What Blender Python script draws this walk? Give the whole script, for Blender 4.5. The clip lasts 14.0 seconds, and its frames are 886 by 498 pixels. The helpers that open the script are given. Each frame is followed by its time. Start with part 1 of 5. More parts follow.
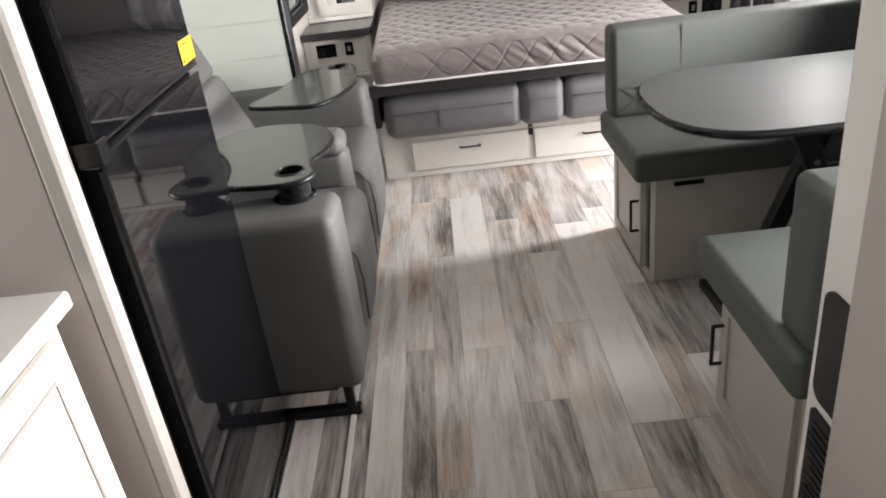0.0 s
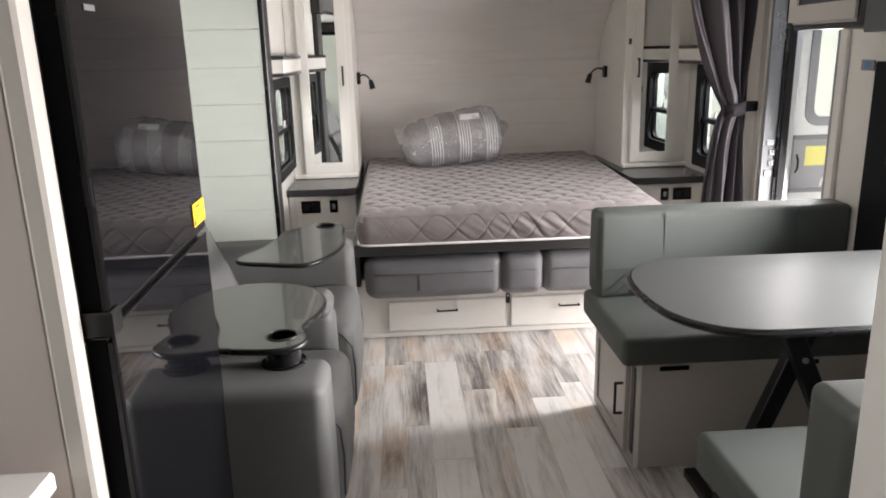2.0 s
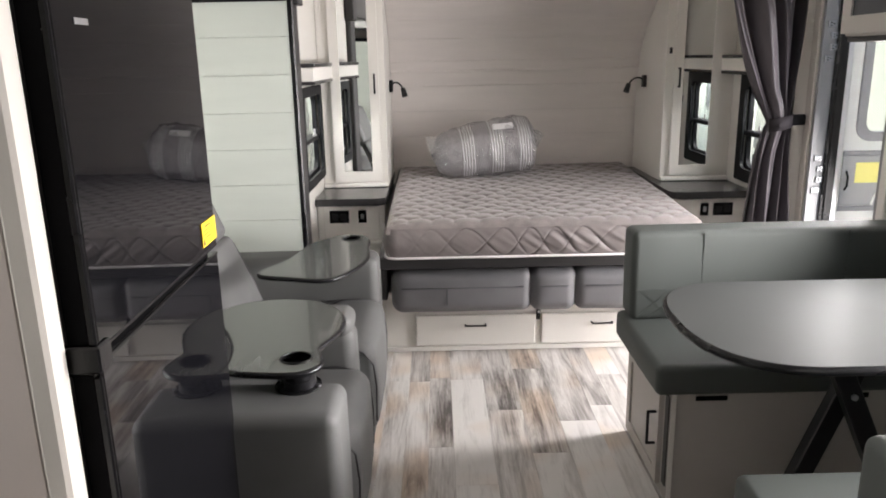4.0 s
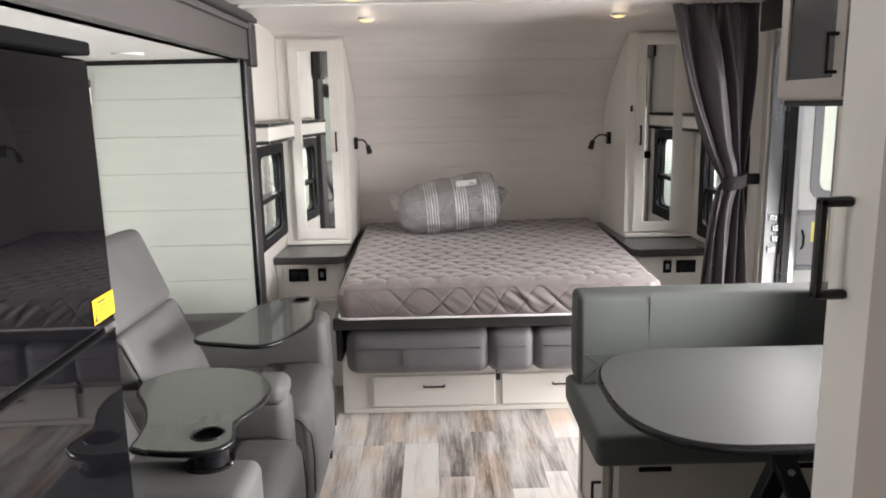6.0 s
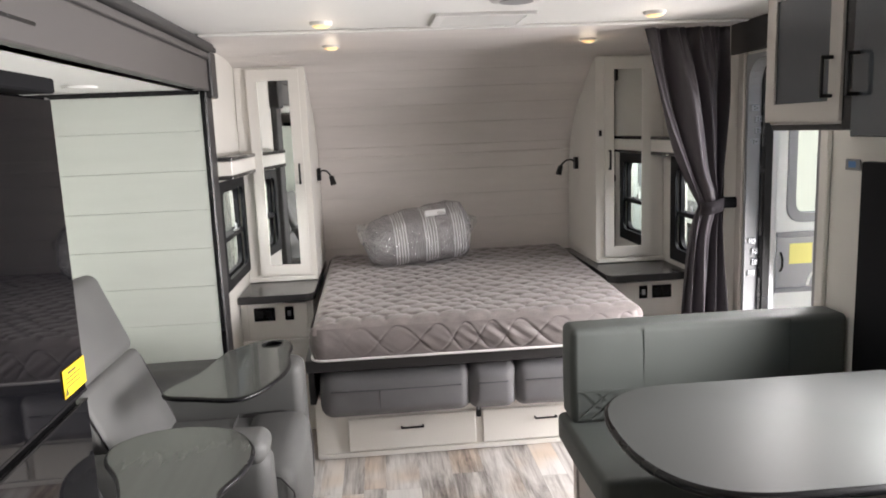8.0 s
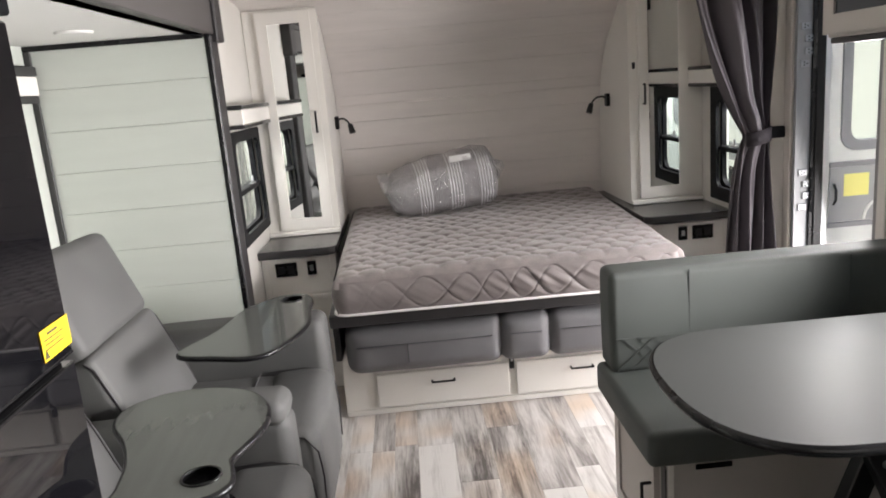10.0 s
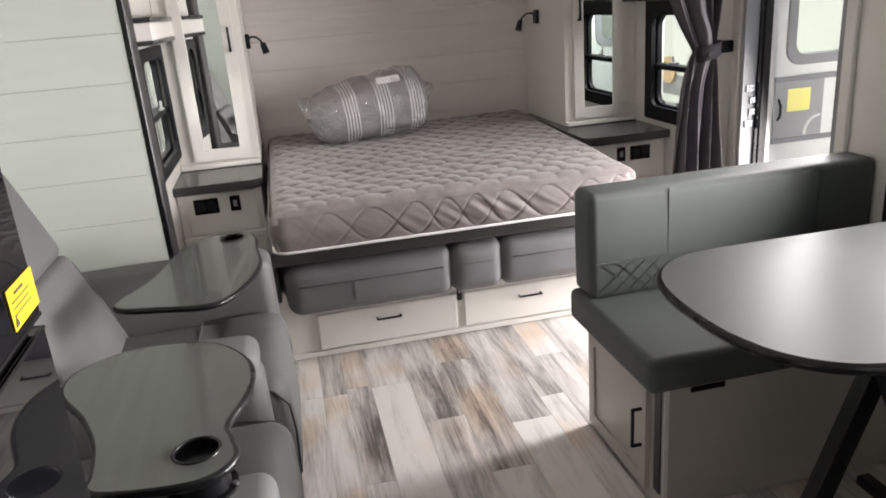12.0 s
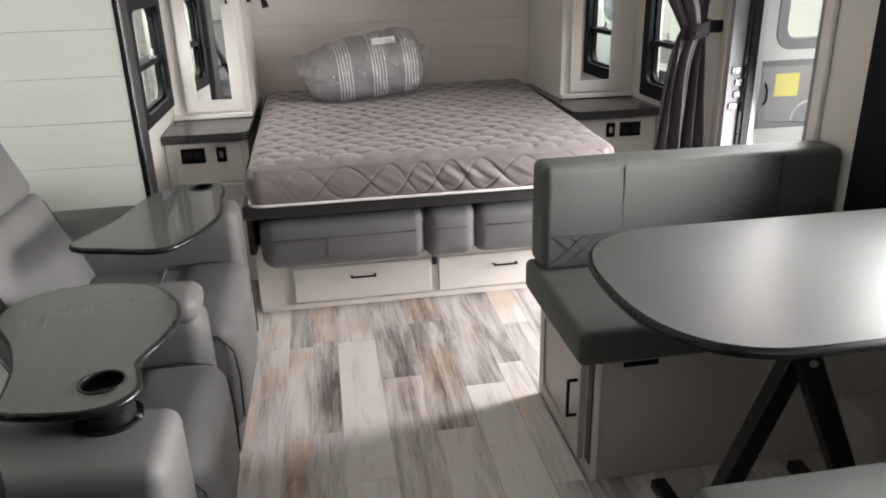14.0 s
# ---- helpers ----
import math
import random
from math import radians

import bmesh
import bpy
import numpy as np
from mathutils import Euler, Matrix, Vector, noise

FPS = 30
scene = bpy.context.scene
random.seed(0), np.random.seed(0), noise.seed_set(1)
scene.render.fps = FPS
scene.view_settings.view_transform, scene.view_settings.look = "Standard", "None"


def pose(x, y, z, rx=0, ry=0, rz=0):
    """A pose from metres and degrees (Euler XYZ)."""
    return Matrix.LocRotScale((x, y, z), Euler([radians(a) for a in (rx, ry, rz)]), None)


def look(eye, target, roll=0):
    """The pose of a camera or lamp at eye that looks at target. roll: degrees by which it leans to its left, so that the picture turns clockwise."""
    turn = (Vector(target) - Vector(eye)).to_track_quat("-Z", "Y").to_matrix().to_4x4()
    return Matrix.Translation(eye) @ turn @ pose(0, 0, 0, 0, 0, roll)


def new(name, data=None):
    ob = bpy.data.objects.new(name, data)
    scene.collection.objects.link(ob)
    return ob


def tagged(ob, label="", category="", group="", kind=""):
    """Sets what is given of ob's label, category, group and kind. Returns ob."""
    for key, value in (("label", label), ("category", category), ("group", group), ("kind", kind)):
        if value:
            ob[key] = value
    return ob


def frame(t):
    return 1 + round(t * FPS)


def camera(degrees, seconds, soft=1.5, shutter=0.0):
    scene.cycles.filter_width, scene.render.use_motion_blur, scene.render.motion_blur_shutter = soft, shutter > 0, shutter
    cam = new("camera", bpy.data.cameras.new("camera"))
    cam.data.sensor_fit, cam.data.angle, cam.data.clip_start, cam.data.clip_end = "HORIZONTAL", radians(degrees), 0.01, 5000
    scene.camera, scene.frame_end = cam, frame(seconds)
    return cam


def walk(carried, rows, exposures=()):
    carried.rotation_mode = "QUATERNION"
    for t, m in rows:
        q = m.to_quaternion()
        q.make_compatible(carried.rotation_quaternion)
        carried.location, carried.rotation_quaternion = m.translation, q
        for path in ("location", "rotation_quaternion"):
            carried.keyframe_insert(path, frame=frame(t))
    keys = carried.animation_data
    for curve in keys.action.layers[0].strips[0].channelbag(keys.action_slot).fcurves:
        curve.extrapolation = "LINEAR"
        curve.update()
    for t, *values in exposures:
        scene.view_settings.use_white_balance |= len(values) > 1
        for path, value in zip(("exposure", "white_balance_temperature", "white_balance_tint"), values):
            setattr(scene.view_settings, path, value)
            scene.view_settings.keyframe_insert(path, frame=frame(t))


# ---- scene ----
cam = camera(62.2, 14.0, 1.8)

# seconds, eye, target, lean
PATH = [
    (0, (-0.426, -3.844, 1.448), (-0.477, -2.053, 0.559), -7.1),
    (0.5, (-0.517, -3.795, 1.496), (-0.535, -1.91, 0.827), -6.2),
    (1, (-0.549, -3.764, 1.499), (-0.474, -1.849, 0.926), -4.0),
    (1.5, (-0.552, -3.784, 1.512), (-0.432, -1.86, 0.979), -2.1),
    (2, (-0.544, -3.784, 1.509), (-0.436, -1.855, 0.991), -1.5),
    (4.5, (-0.469, -3.652, 1.546), (-0.466, -1.714, 1.051), -1.2),
    (5, (-0.4, -3.642, 1.574), (-0.383, -1.694, 1.122), -1.1),
    (5.5, (-0.329, -3.65, 1.571), (-0.332, -1.694, 1.157), -1.2),
    (6, (-0.296, -3.626, 1.573), (-0.275, -1.662, 1.194), -1.2),
    (6.5, (-0.346, -3.593, 1.592), (-0.266, -1.625, 1.249), -1.3),
    (7, (-0.42, -3.567, 1.614), (-0.275, -1.598, 1.299), -1.6),
    (9.5, (-0.403, -3.331, 1.546), (-0.283, -1.371, 1.165), -3.8),
    (10, (-0.393, -3.303, 1.53), (-0.319, -1.353, 1.093), -4.8),
    (10.5, (-0.429, -3.256, 1.527), (-0.342, -1.318, 1.039), -5.5),
    (11, (-0.543, -3.146, 1.522), (-0.352, -1.231, 0.977), -5.3),
    (11.5, (-0.647, -3.082, 1.513), (-0.37, -1.192, 0.922), -5.0),
    (12, (-0.652, -3.066, 1.487), (-0.283, -1.207, 0.847), -4.6),
    (12.5, (-0.604, -3.088, 1.493), (-0.169, -1.255, 0.821), -3.7),
    (13, (-0.526, -3.112, 1.478), (-0.109, -1.28, 0.793), -3.1),
    (13.5, (-0.48, -3.122, 1.474), (-0.11, -1.286, 0.772), -2.2),
    (14, (-0.433, -3.154, 1.481), (-0.146, -1.311, 0.759), -1.6),
]
walk(cam, [(t, look(eye, aim, lean)) for t, eye, aim, lean in PATH], exposures=[(0.0, 2.38), (1.0, 2.24), (5.0, 2.22), (7.0, 2.10), (9.5, 2.08), (11.0, 2.12), (14.0, 2.04)])

# ---- daylight ----
world = bpy.data.worlds.new("world")
scene.world = world
world.use_nodes = True
wn = world.node_tree
sky = wn.nodes.new("ShaderNodeTexSky")
sky.sky_type = "NISHITA"
sky.sun_disc = False
sky.sun_elevation = radians(48)
sky.sun_rotation = radians(-51)
sky.dust_density = 6.0
sky.ozone_density = 0.6
wn.nodes["Background"].inputs["Strength"].default_value = 0.055
wn.links.new(sky.outputs["Color"], wn.nodes["Background"].inputs["Color"])

sun_data = bpy.data.lights.new("sun", "SUN")
sun_data.energy = 0.6
sun_data.angle = radians(14)
sun_data.color = (1.0, 0.96, 0.9)
sun = new("sun", sun_data)
sun.matrix_world = look((-5, 4, 9), (0, 0, 0))


def sky_lamp(name, eye, target, w, h, watts, spread=180, col=(1.0, 0.952, 0.948)):
    """The open sky above a window, as an area lamp outside its pane."""
    d = bpy.data.lights.new(name, "AREA")
    d.shape, d.size, d.size_y, d.energy, d.color = "RECTANGLE", w, h, watts, col
    d.spread = radians(spread)
    ob = new(name, d)
    ob.matrix_world = look(eye, target)
    return ob


sky_lamp("window_light_dinette", (1.345, -1.82, 1.06), (-1.45, -1.82, 0.94), 1.08, 0.42, 17, 104)
sky_lamp("doorway_light", (1.50, -0.765, 1.04), (0.0, -1.00, 0.60), 0.52, 1.45, 20, 150)
sky_lamp("window_light_bed", (1.59, 0.27, 1.66), (-0.4, 0.7, 1.0), 0.6, 0.6, 8)
sky_lamp("window_light_kitchen", (-2.10, -3.30, 1.36), (0.3, -3.15, 0.75), 0.75, 0.42, 1.6, 150)
sky_lamp("window_light_west", (-1.58, 0.39, 1.66), (0.4, 0.8, 1.0), 0.6, 0.6, 6)


def lamp_bulb(x, y, z):
    d = bpy.data.lights.new("puck_bulb", "POINT")
    d.energy, d.color, d.shadow_soft_size = 0.06, (1.0, 0.82, 0.62), 0.035
    new("puck_bulb", d).location = (x, y, z - 0.06)


for px, py in ((-0.612, -0.49), (0.705, -0.54), (-0.615, 0.20), (0.655, 0.22)):
    lamp_bulb(px, py, 2.02)

# ---- materials ----


def nodes_of(name):
    m = bpy.data.materials.new(name)
    m.use_nodes = True
    t = m.node_tree
    return m, t, t.nodes["Principled BSDF"]


def surf(name, col, rough=0.5, var=0.08, scale=3.0, bump=0.05, bscale=200.0, metal=0.0, stretch=(1, 1, 1), sheen=0.0, coat=0.0, rvar=0.06):
    """Painted, woven or metal surface: two scales of tone, fine relief, uneven gloss."""
    m, t, b = nodes_of(name)
    tc = t.nodes.new("ShaderNodeTexCoord")
    mp = t.nodes.new("ShaderNodeMapping")
    mp.inputs["Scale"].default_value = stretch
    t.links.new(tc.outputs["Object"], mp.inputs["Vector"])
    n1 = t.nodes.new("ShaderNodeTexNoise")
    n1.inputs["Scale"].default_value = scale
    n1.inputs["Detail"].default_value = 5
    n2 = t.nodes.new("ShaderNodeTexNoise")
    n2.inputs["Scale"].default_value = bscale
    n2.inputs["Detail"].default_value = 3
    for n in (n1, n2):
        t.links.new(mp.outputs["Vector"], n.inputs["Vector"])
    add = t.nodes.new("ShaderNodeMath")
    add.operation = "MULTIPLY_ADD"
    add.inputs[1].default_value = 0.35
    t.links.new(n2.outputs["Fac"], add.inputs[0])
    t.links.new(n1.outputs["Fac"], add.inputs[2])
    ramp = t.nodes.new("ShaderNodeValToRGB")
    ramp.color_ramp.elements[0].position = 0.45
    ramp.color_ramp.elements[1].position = 0.95
    ramp.color_ramp.elements[0].color = (*[c * (1 - var) for c in col], 1)
    ramp.color_ramp.elements[1].color = (*[min(1, c * (1 + var)) for c in col], 1)
    t.links.new(add.outputs[0], ramp.inputs["Fac"])
    t.links.new(ramp.outputs["Color"], b.inputs["Base Color"])
    rr = t.nodes.new("ShaderNodeMapRange")
    rr.inputs["To Min"].default_value = max(0.02, rough - rvar)
    rr.inputs["To Max"].default_value = min(1, rough + rvar)
    t.links.new(n1.outputs["Fac"], rr.inputs["Value"])
    t.links.new(rr.outputs[0], b.inputs["Roughness"])
    b.inputs["Metallic"].default_value = metal
    b.inputs["Sheen Weight"].default_value = sheen
    b.inputs["Coat Weight"].default_value = coat
    if bump:
        bp = t.nodes.new("ShaderNodeBump")
        bp.inputs["Strength"].default_value = bump
        bp.inputs["Distance"].default_value = 0.004
        t.links.new(n2.outputs["Fac"], bp.inputs["Height"])
        t.links.new(bp.outputs["Normal"], b.inputs["Normal"])
    return m


def plank_floor(name):
    """Weathered grey-white plank vinyl with brown drifts, streaked along y, each plank its own tone."""
    m, t, b = nodes_of(name)
    tc = t.nodes.new("ShaderNodeTexCoord")
    oi = t.nodes.new("ShaderNodeObjectInfo")
    off = t.nodes.new("ShaderNodeVectorMath")
    off.operation = "SCALE"
    off.inputs[0].default_value = (13.0, 31.0, 7.0)
    t.links.new(oi.outputs["Random"], off.inputs["Scale"])
    add = t.nodes.new("ShaderNodeVectorMath")
    t.links.new(tc.outputs["Object"], add.inputs[0])
    t.links.new(off.outputs[0], add.inputs[1])

    def noise_at(sx, sy, detail, rough=0.6, distort=0.0):
        mp = t.nodes.new("ShaderNodeMapping")
        mp.inputs["Scale"].default_value = (sx, sy, 1)
        t.links.new(add.outputs[0], mp.inputs["Vector"])
        n = t.nodes.new("ShaderNodeTexNoise")
        n.inputs["Scale"].default_value = 1.0
        n.inputs["Detail"].default_value = detail
        n.inputs["Roughness"].default_value = rough
        n.inputs["Distortion"].default_value = distort
        t.links.new(mp.outputs["Vector"], n.inputs["Vector"])
        return n

    broad = noise_at(15, 2.0, 5, 0.65, 0.6)
    streak = noise_at(95, 4.0, 6, 0.7)
    mixv = t.nodes.new("ShaderNodeMath")
    mixv.operation = "MULTIPLY_ADD"
    mixv.inputs[1].default_value = 0.5
    t.links.new(streak.outputs["Fac"], mixv.inputs[0])
    t.links.new(broad.outputs["Fac"], mixv.inputs[2])
    tone = t.nodes.new("ShaderNodeMath")
    tone.operation = "MULTIPLY_ADD"
    tone.inputs[1].default_value = 0.33
    t.links.new(oi.outputs["Random"], tone.inputs[0])
    t.links.new(mixv.outputs[0], tone.inputs[2])
    level = t.nodes.new("ShaderNodeMath")
    level.operation = "SUBTRACT"
    level.inputs[1].default_value = 0.055
    t.links.new(tone.outputs[0], level.inputs[0])
    ramp = t.nodes.new("ShaderNodeValToRGB")
    e = ramp.color_ramp.elements
    e[0].position, e[0].color = 0.55, (0.115, 0.102, 0.096, 1)
    e[1].position, e[1].color = 1.20, (0.66, 0.635, 0.61, 1)
    for p, c in ((0.66, (0.28, 0.257, 0.243, 1)), (0.78, (0.45, 0.423, 0.402, 1)), (0.90, (0.58, 0.555, 0.533, 1))):
        x = e.new(p)
        x.color = c
    e[-1].position = 1.0
    t.links.new(level.outputs[0], ramp.inputs["Fac"])
    warm = t.nodes.new("ShaderNodeTexNoise")
    warm.inputs["Scale"].default_value = 2.2
    t.links.new(add.outputs[0], warm.inputs["Vector"])
    wr = t.nodes.new("ShaderNodeMapRange")
    wr.inputs["From Min"].default_value = 0.50
    wr.inputs["From Max"].default_value = 0.68
    wr.inputs["To Max"].default_value = 0.85
    t.links.new(warm.outputs["Fac"], wr.inputs["Value"])
    mx = t.nodes.new("ShaderNodeMix")
    mx.data_type = "RGBA"
    mx.blend_type = "MULTIPLY"
    mx.inputs["B"].default_value = (0.92, 0.76, 0.62, 1)
    t.links.new(wr.outputs[0], mx.inputs["Factor"])
    t.links.new(ramp.outputs["Color"], mx.inputs["A"])
    t.links.new(mx.outputs["Result"], b.inputs["Base Color"])
    b.inputs["Roughness"].default_value = 0.36
    bp = t.nodes.new("ShaderNodeBump")
    bp.inputs["Strength"].default_value = 0.12
    bp.inputs["Distance"].default_value = 0.002
    t.links.new(streak.outputs["Fac"], bp.inputs["Height"])
    t.links.new(bp.outputs["Normal"], b.inputs["Normal"])
    return m


def glass_mat(name, tint=(0.9, 0.95, 0.93)):
    m = bpy.data.materials.new(name)
    m.use_nodes = True
    t = m.node_tree
    t.nodes.clear()
    out = t.nodes.new("ShaderNodeOutputMaterial")
    tr = t.nodes.new("ShaderNodeBsdfTransparent")
    tr.inputs["Color"].default_value = (*tint, 1)
    gl = t.nodes.new("ShaderNodeBsdfGlossy")
    gl.inputs["Roughness"].default_value = 0.03
    lw = t.nodes.new("ShaderNodeLayerWeight")
    pw = t.nodes.new("ShaderNodeMath")
    pw.operation = "POWER"
    pw.inputs[1].default_value = 5.0
    t.links.new(lw.outputs["Facing"], pw.inputs[0])
    fr = t.nodes.new("ShaderNodeMath")
    fr.operation = "MULTIPLY_ADD"
    fr.inputs[1].default_value = 0.9
    fr.inputs[2].default_value = 0.04
    t.links.new(pw.outputs[0], fr.inputs[0])
    mx = t.nodes.new("ShaderNodeMixShader")
    t.links.new(fr.outputs[0], mx.inputs[0])
    t.links.new(tr.outputs[0], mx.inputs[1])
    t.links.new(gl.outputs[0], mx.inputs[2])
    t.links.new(mx.outputs[0], out.inputs[0])
    return m


def wrap_mat(name):
    """Clear crinkled plastic bag."""
    m = glass_mat(name, (0.93, 0.93, 0.94))
    t = m.node_tree
    tc = t.nodes.new("ShaderNodeTexCoord")
    n = t.nodes.new("ShaderNodeTexNoise")
    n.inputs["Scale"].default_value = 22
    n.inputs["Detail"].default_value = 4
    n.inputs["Distortion"].default_value = 1.2
    t.links.new(tc.outputs["Object"], n.inputs["Vector"])
    bp = t.nodes.new("ShaderNodeBump")
    bp.inputs["Strength"].default_value = 1.0
    bp.inputs["Distance"].default_value = 0.035
    t.links.new(n.outputs["Fac"], bp.inputs["Height"])
    for node in t.nodes:
        if node.type in ("BSDF_GLOSSY", "LAYER_WEIGHT"):
            t.links.new(bp.outputs["Normal"], node.inputs["Normal"])
        if node.type == "BSDF_GLOSSY":
            node.inputs["Roughness"].default_value = 0.09
        if node.type == "MATH" and node.operation == "MULTIPLY_ADD":
            node.inputs[2].default_value = 0.22
        if node.type == "OUTPUT_MATERIAL":
            out = node
        if node.type == "MIX_SHADER":
            clear = node
    haze = t.nodes.new("ShaderNodeBsdfTranslucent")
    haze.inputs["Color"].default_value = (0.9, 0.9, 0.92, 1)
    veil = t.nodes.new("ShaderNodeBsdfDiffuse")
    veil.inputs["Color"].default_value = (0.9, 0.9, 0.92, 1)
    both = t.nodes.new("ShaderNodeMixShader")
    t.links.new(haze.outputs[0], both.inputs[1])
    t.links.new(veil.outputs[0], both.inputs[2])
    film = t.nodes.new("ShaderNodeMixShader")
    film.inputs[0].default_value = 0.11
    t.links.new(clear.outputs[0], film.inputs[1])
    t.links.new(both.outputs[0], film.inputs[2])
    t.links.new(film.outputs[0], out.inputs[0])
    return m


def emit_mat(name, col, power):
    m, t, b = nodes_of(name)
    b.inputs["Base Color"].default_value = (*col, 1)
    b.inputs["Emission Color"].default_value = (*col, 1)
    b.inputs["Emission Strength"].default_value = power
    return m


M_FLOOR = plank_floor("plank_vinyl")
M_UNDER = surf("floor_joint", (0.26, 0.24, 0.225), 0.8)
M_WHITE = surf("white_cabinet_paint", (0.76, 0.74, 0.70), 0.38, 0.03, 2.5, 0.03, 300)
M_SHIP = surf("shiplap_panel", (0.755, 0.71, 0.685), 0.42, 0.04, 3, 0.06, 60, stretch=(1, 6, 6))
M_SLIDE = surf("pale_shiplap", (0.55, 0.58, 0.535), 0.31, 0.03, 3, 0.05, 60, stretch=(1, 6, 6))
M_CEIL = surf("ceiling_white", (0.71, 0.70, 0.68), 0.55, 0.02, 4, 0.04, 250)
M_WALL = surf("wall_vinyl_cream", (0.66, 0.64, 0.60), 0.5, 0.03, 4, 0.05, 250)
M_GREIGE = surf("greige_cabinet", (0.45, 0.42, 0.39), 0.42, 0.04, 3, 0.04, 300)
M_POST = surf("cream_edge", (0.50, 0.475, 0.435), 0.45, 0.04, 3, 0.04, 300)
M_GROOVE = surf("shiplap_joint", (0.55, 0.535, 0.515), 0.7)
M_BEIGE = surf("beige_panel", (0.46, 0.41, 0.38), 0.5, 0.04, 3, 0.04, 300)
M_TRIM = surf("dark_trim", (0.028, 0.027, 0.028), 0.45, 0.12, 5, 0.04, 300)
M_WINF = surf("window_trim_black", (0.008, 0.0085, 0.010), 0.55, 0.12, 5, 0.04, 300)
M_WINF.node_tree.nodes["Principled BSDF"].inputs["Specular IOR Level"].default_value = 0.15
M_FASC = surf("fascia_taupe", (0.070, 0.065, 0.064), 0.5, 0.06, 4, 0.06, 200)
M_BLACK = surf("black_metal", (0.010, 0.010, 0.011), 0.36, 0.15, 8, 0.04, 400, metal=0.3)
M_BPLAST = surf("black_plastic", (0.006, 0.006, 0.007), 0.26, 0.15, 8, 0.02, 400)
M_BPLAST.node_tree.nodes["Principled BSDF"].inputs["Specular IOR Level"].default_value = 0.3
M_VINYL = surf("sage_grey_vinyl", (0.066, 0.074, 0.069), 0.6, 0.05, 5, 0.16, 420)
M_SEAM = surf("stitched_seam", (0.045, 0.05, 0.047), 0.6, 0.05)
M_RECL = surf("grey_upholstery", (0.086, 0.0865, 0.085), 0.62, 0.12, 7, 0.22, 420)
M_SEAMR = surf("grey_thread", (0.05, 0.05, 0.052), 0.7)
M_SOFA = surf("slate_upholstery", (0.128, 0.126, 0.133), 0.6, 0.12, 7, 0.35, 300, sheen=0.1)
M_MATT = surf("taupe_velour", (0.186, 0.161, 0.156), 0.68, 0.28, 16, 0.3, 260, sheen=0.35)
M_MSIDE = surf("taupe_satin", (0.170, 0.147, 0.143), 0.55, 0.16, 9, 0.18, 200, sheen=0.25)
M_PIPE = surf("white_piping", (0.72, 0.70, 0.70), 0.6)
M_KNOB = surf("matte_black_rubber", (0.008, 0.008, 0.009), 0.92, 0.1)
M_KNOB.node_tree.nodes["Principled BSDF"].inputs["Specular IOR Level"].default_value = 0.08
M_TIE = surf("plum_grey_band", (0.022, 0.019, 0.022), 0.8, 0.1, 5, 0.25, 700)
M_TIE.node_tree.nodes["Principled BSDF"].inputs["Specular IOR Level"].default_value = 0.2
M_CURT = surf("plum_grey_curtain", (0.046, 0.039, 0.046), 0.5, 0.12, 5, 0.25, 700, sheen=0.08)
M_TABLE = surf("black_laminate", (0.042, 0.044, 0.043), 0.42, 0.05, 4, 0.0, 350, rvar=0.03)
M_TABLE.node_tree.nodes["Principled BSDF"].inputs["Specular IOR Level"].default_value = 0.19
M_TRAY = surf("black_ash_tray", (0.072, 0.076, 0.071), 0.27, 0.07, 5, 0.012, 70, stretch=(6, 0.5, 1), coat=0.35, rvar=0.0)
M_FRIDGE = surf("black_glass_door", (0.004, 0.004, 0.005), 0.025, 0.1, 3, 0.0, rvar=0.01)
M_FRIDGE.node_tree.nodes["Principled BSDF"].inputs["Specular IOR Level"].default_value = 0.5
M_FRIDGE.node_tree.nodes["Principled BSDF"].inputs["IOR"].default_value = 1.5
M_YELLOW = surf("yellow_label", (0.56, 0.40, 0.012), 0.45, 0.03)
M_INK = surf("label_ink", (0.03, 0.03, 0.03), 0.6)
M_CHROME = surf("brushed_aluminium", (0.62, 0.63, 0.65), 0.3, 0.06, 10, 0.04, 300, metal=1.0)
M_ALU = surf("white_aluminium", (0.25, 0.254, 0.26), 0.35, 0.04, 6, 0.03, 300)
M_STEEL = surf("dull_steel", (0.34, 0.345, 0.36), 0.42, 0.08, 10, 0.04, 300, metal=0.9)
M_MIRROR = surf("mirror_silver", (0.86, 0.88, 0.87), 0.012, 0.0, 3, 0.0, metal=1.0, rvar=0.0)
M_DGLASS = surf("smoked_door_glass", (0.045, 0.052, 0.06), 0.12, 0.1, 3, 0.0, rvar=0.02)
M_GLASS = glass_mat("clear_glass")
M_WRAP = wrap_mat("clear_plastic_wrap")
M_PILL = surf("grey_ticking", (0.27, 0.255, 0.26), 0.7, 0.08, 8, 0.2, 500)
M_STRIPE = surf("white_ticking", (0.76, 0.75, 0.76), 0.7, 0.05, 8, 0.2, 500)
M_PAPER = surf("white_paper", (0.78, 0.78, 0.78), 0.7, 0.03)
M_TOP = surf("charcoal_laminate", (0.034, 0.033, 0.034), 0.2, 0.15, 12, 0.06, 160, stretch=(6, 1, 1))
M_LAMP = emit_mat("warm_lamp_lens", (1.0, 0.66, 0.30), 0.13)
M_GRAVEL = surf("gravel", (0.34, 0.32, 0.29), 0.9, 0.3, 1.2, 0.6, 35)
M_RVWHITE = surf("gelcoat_white", (0.62, 0.64, 0.62), 0.3, 0.02, 1, 0.0)
M_RVGREY = surf("grey_graphic", (0.22, 0.225, 0.235), 0.35, 0.05)
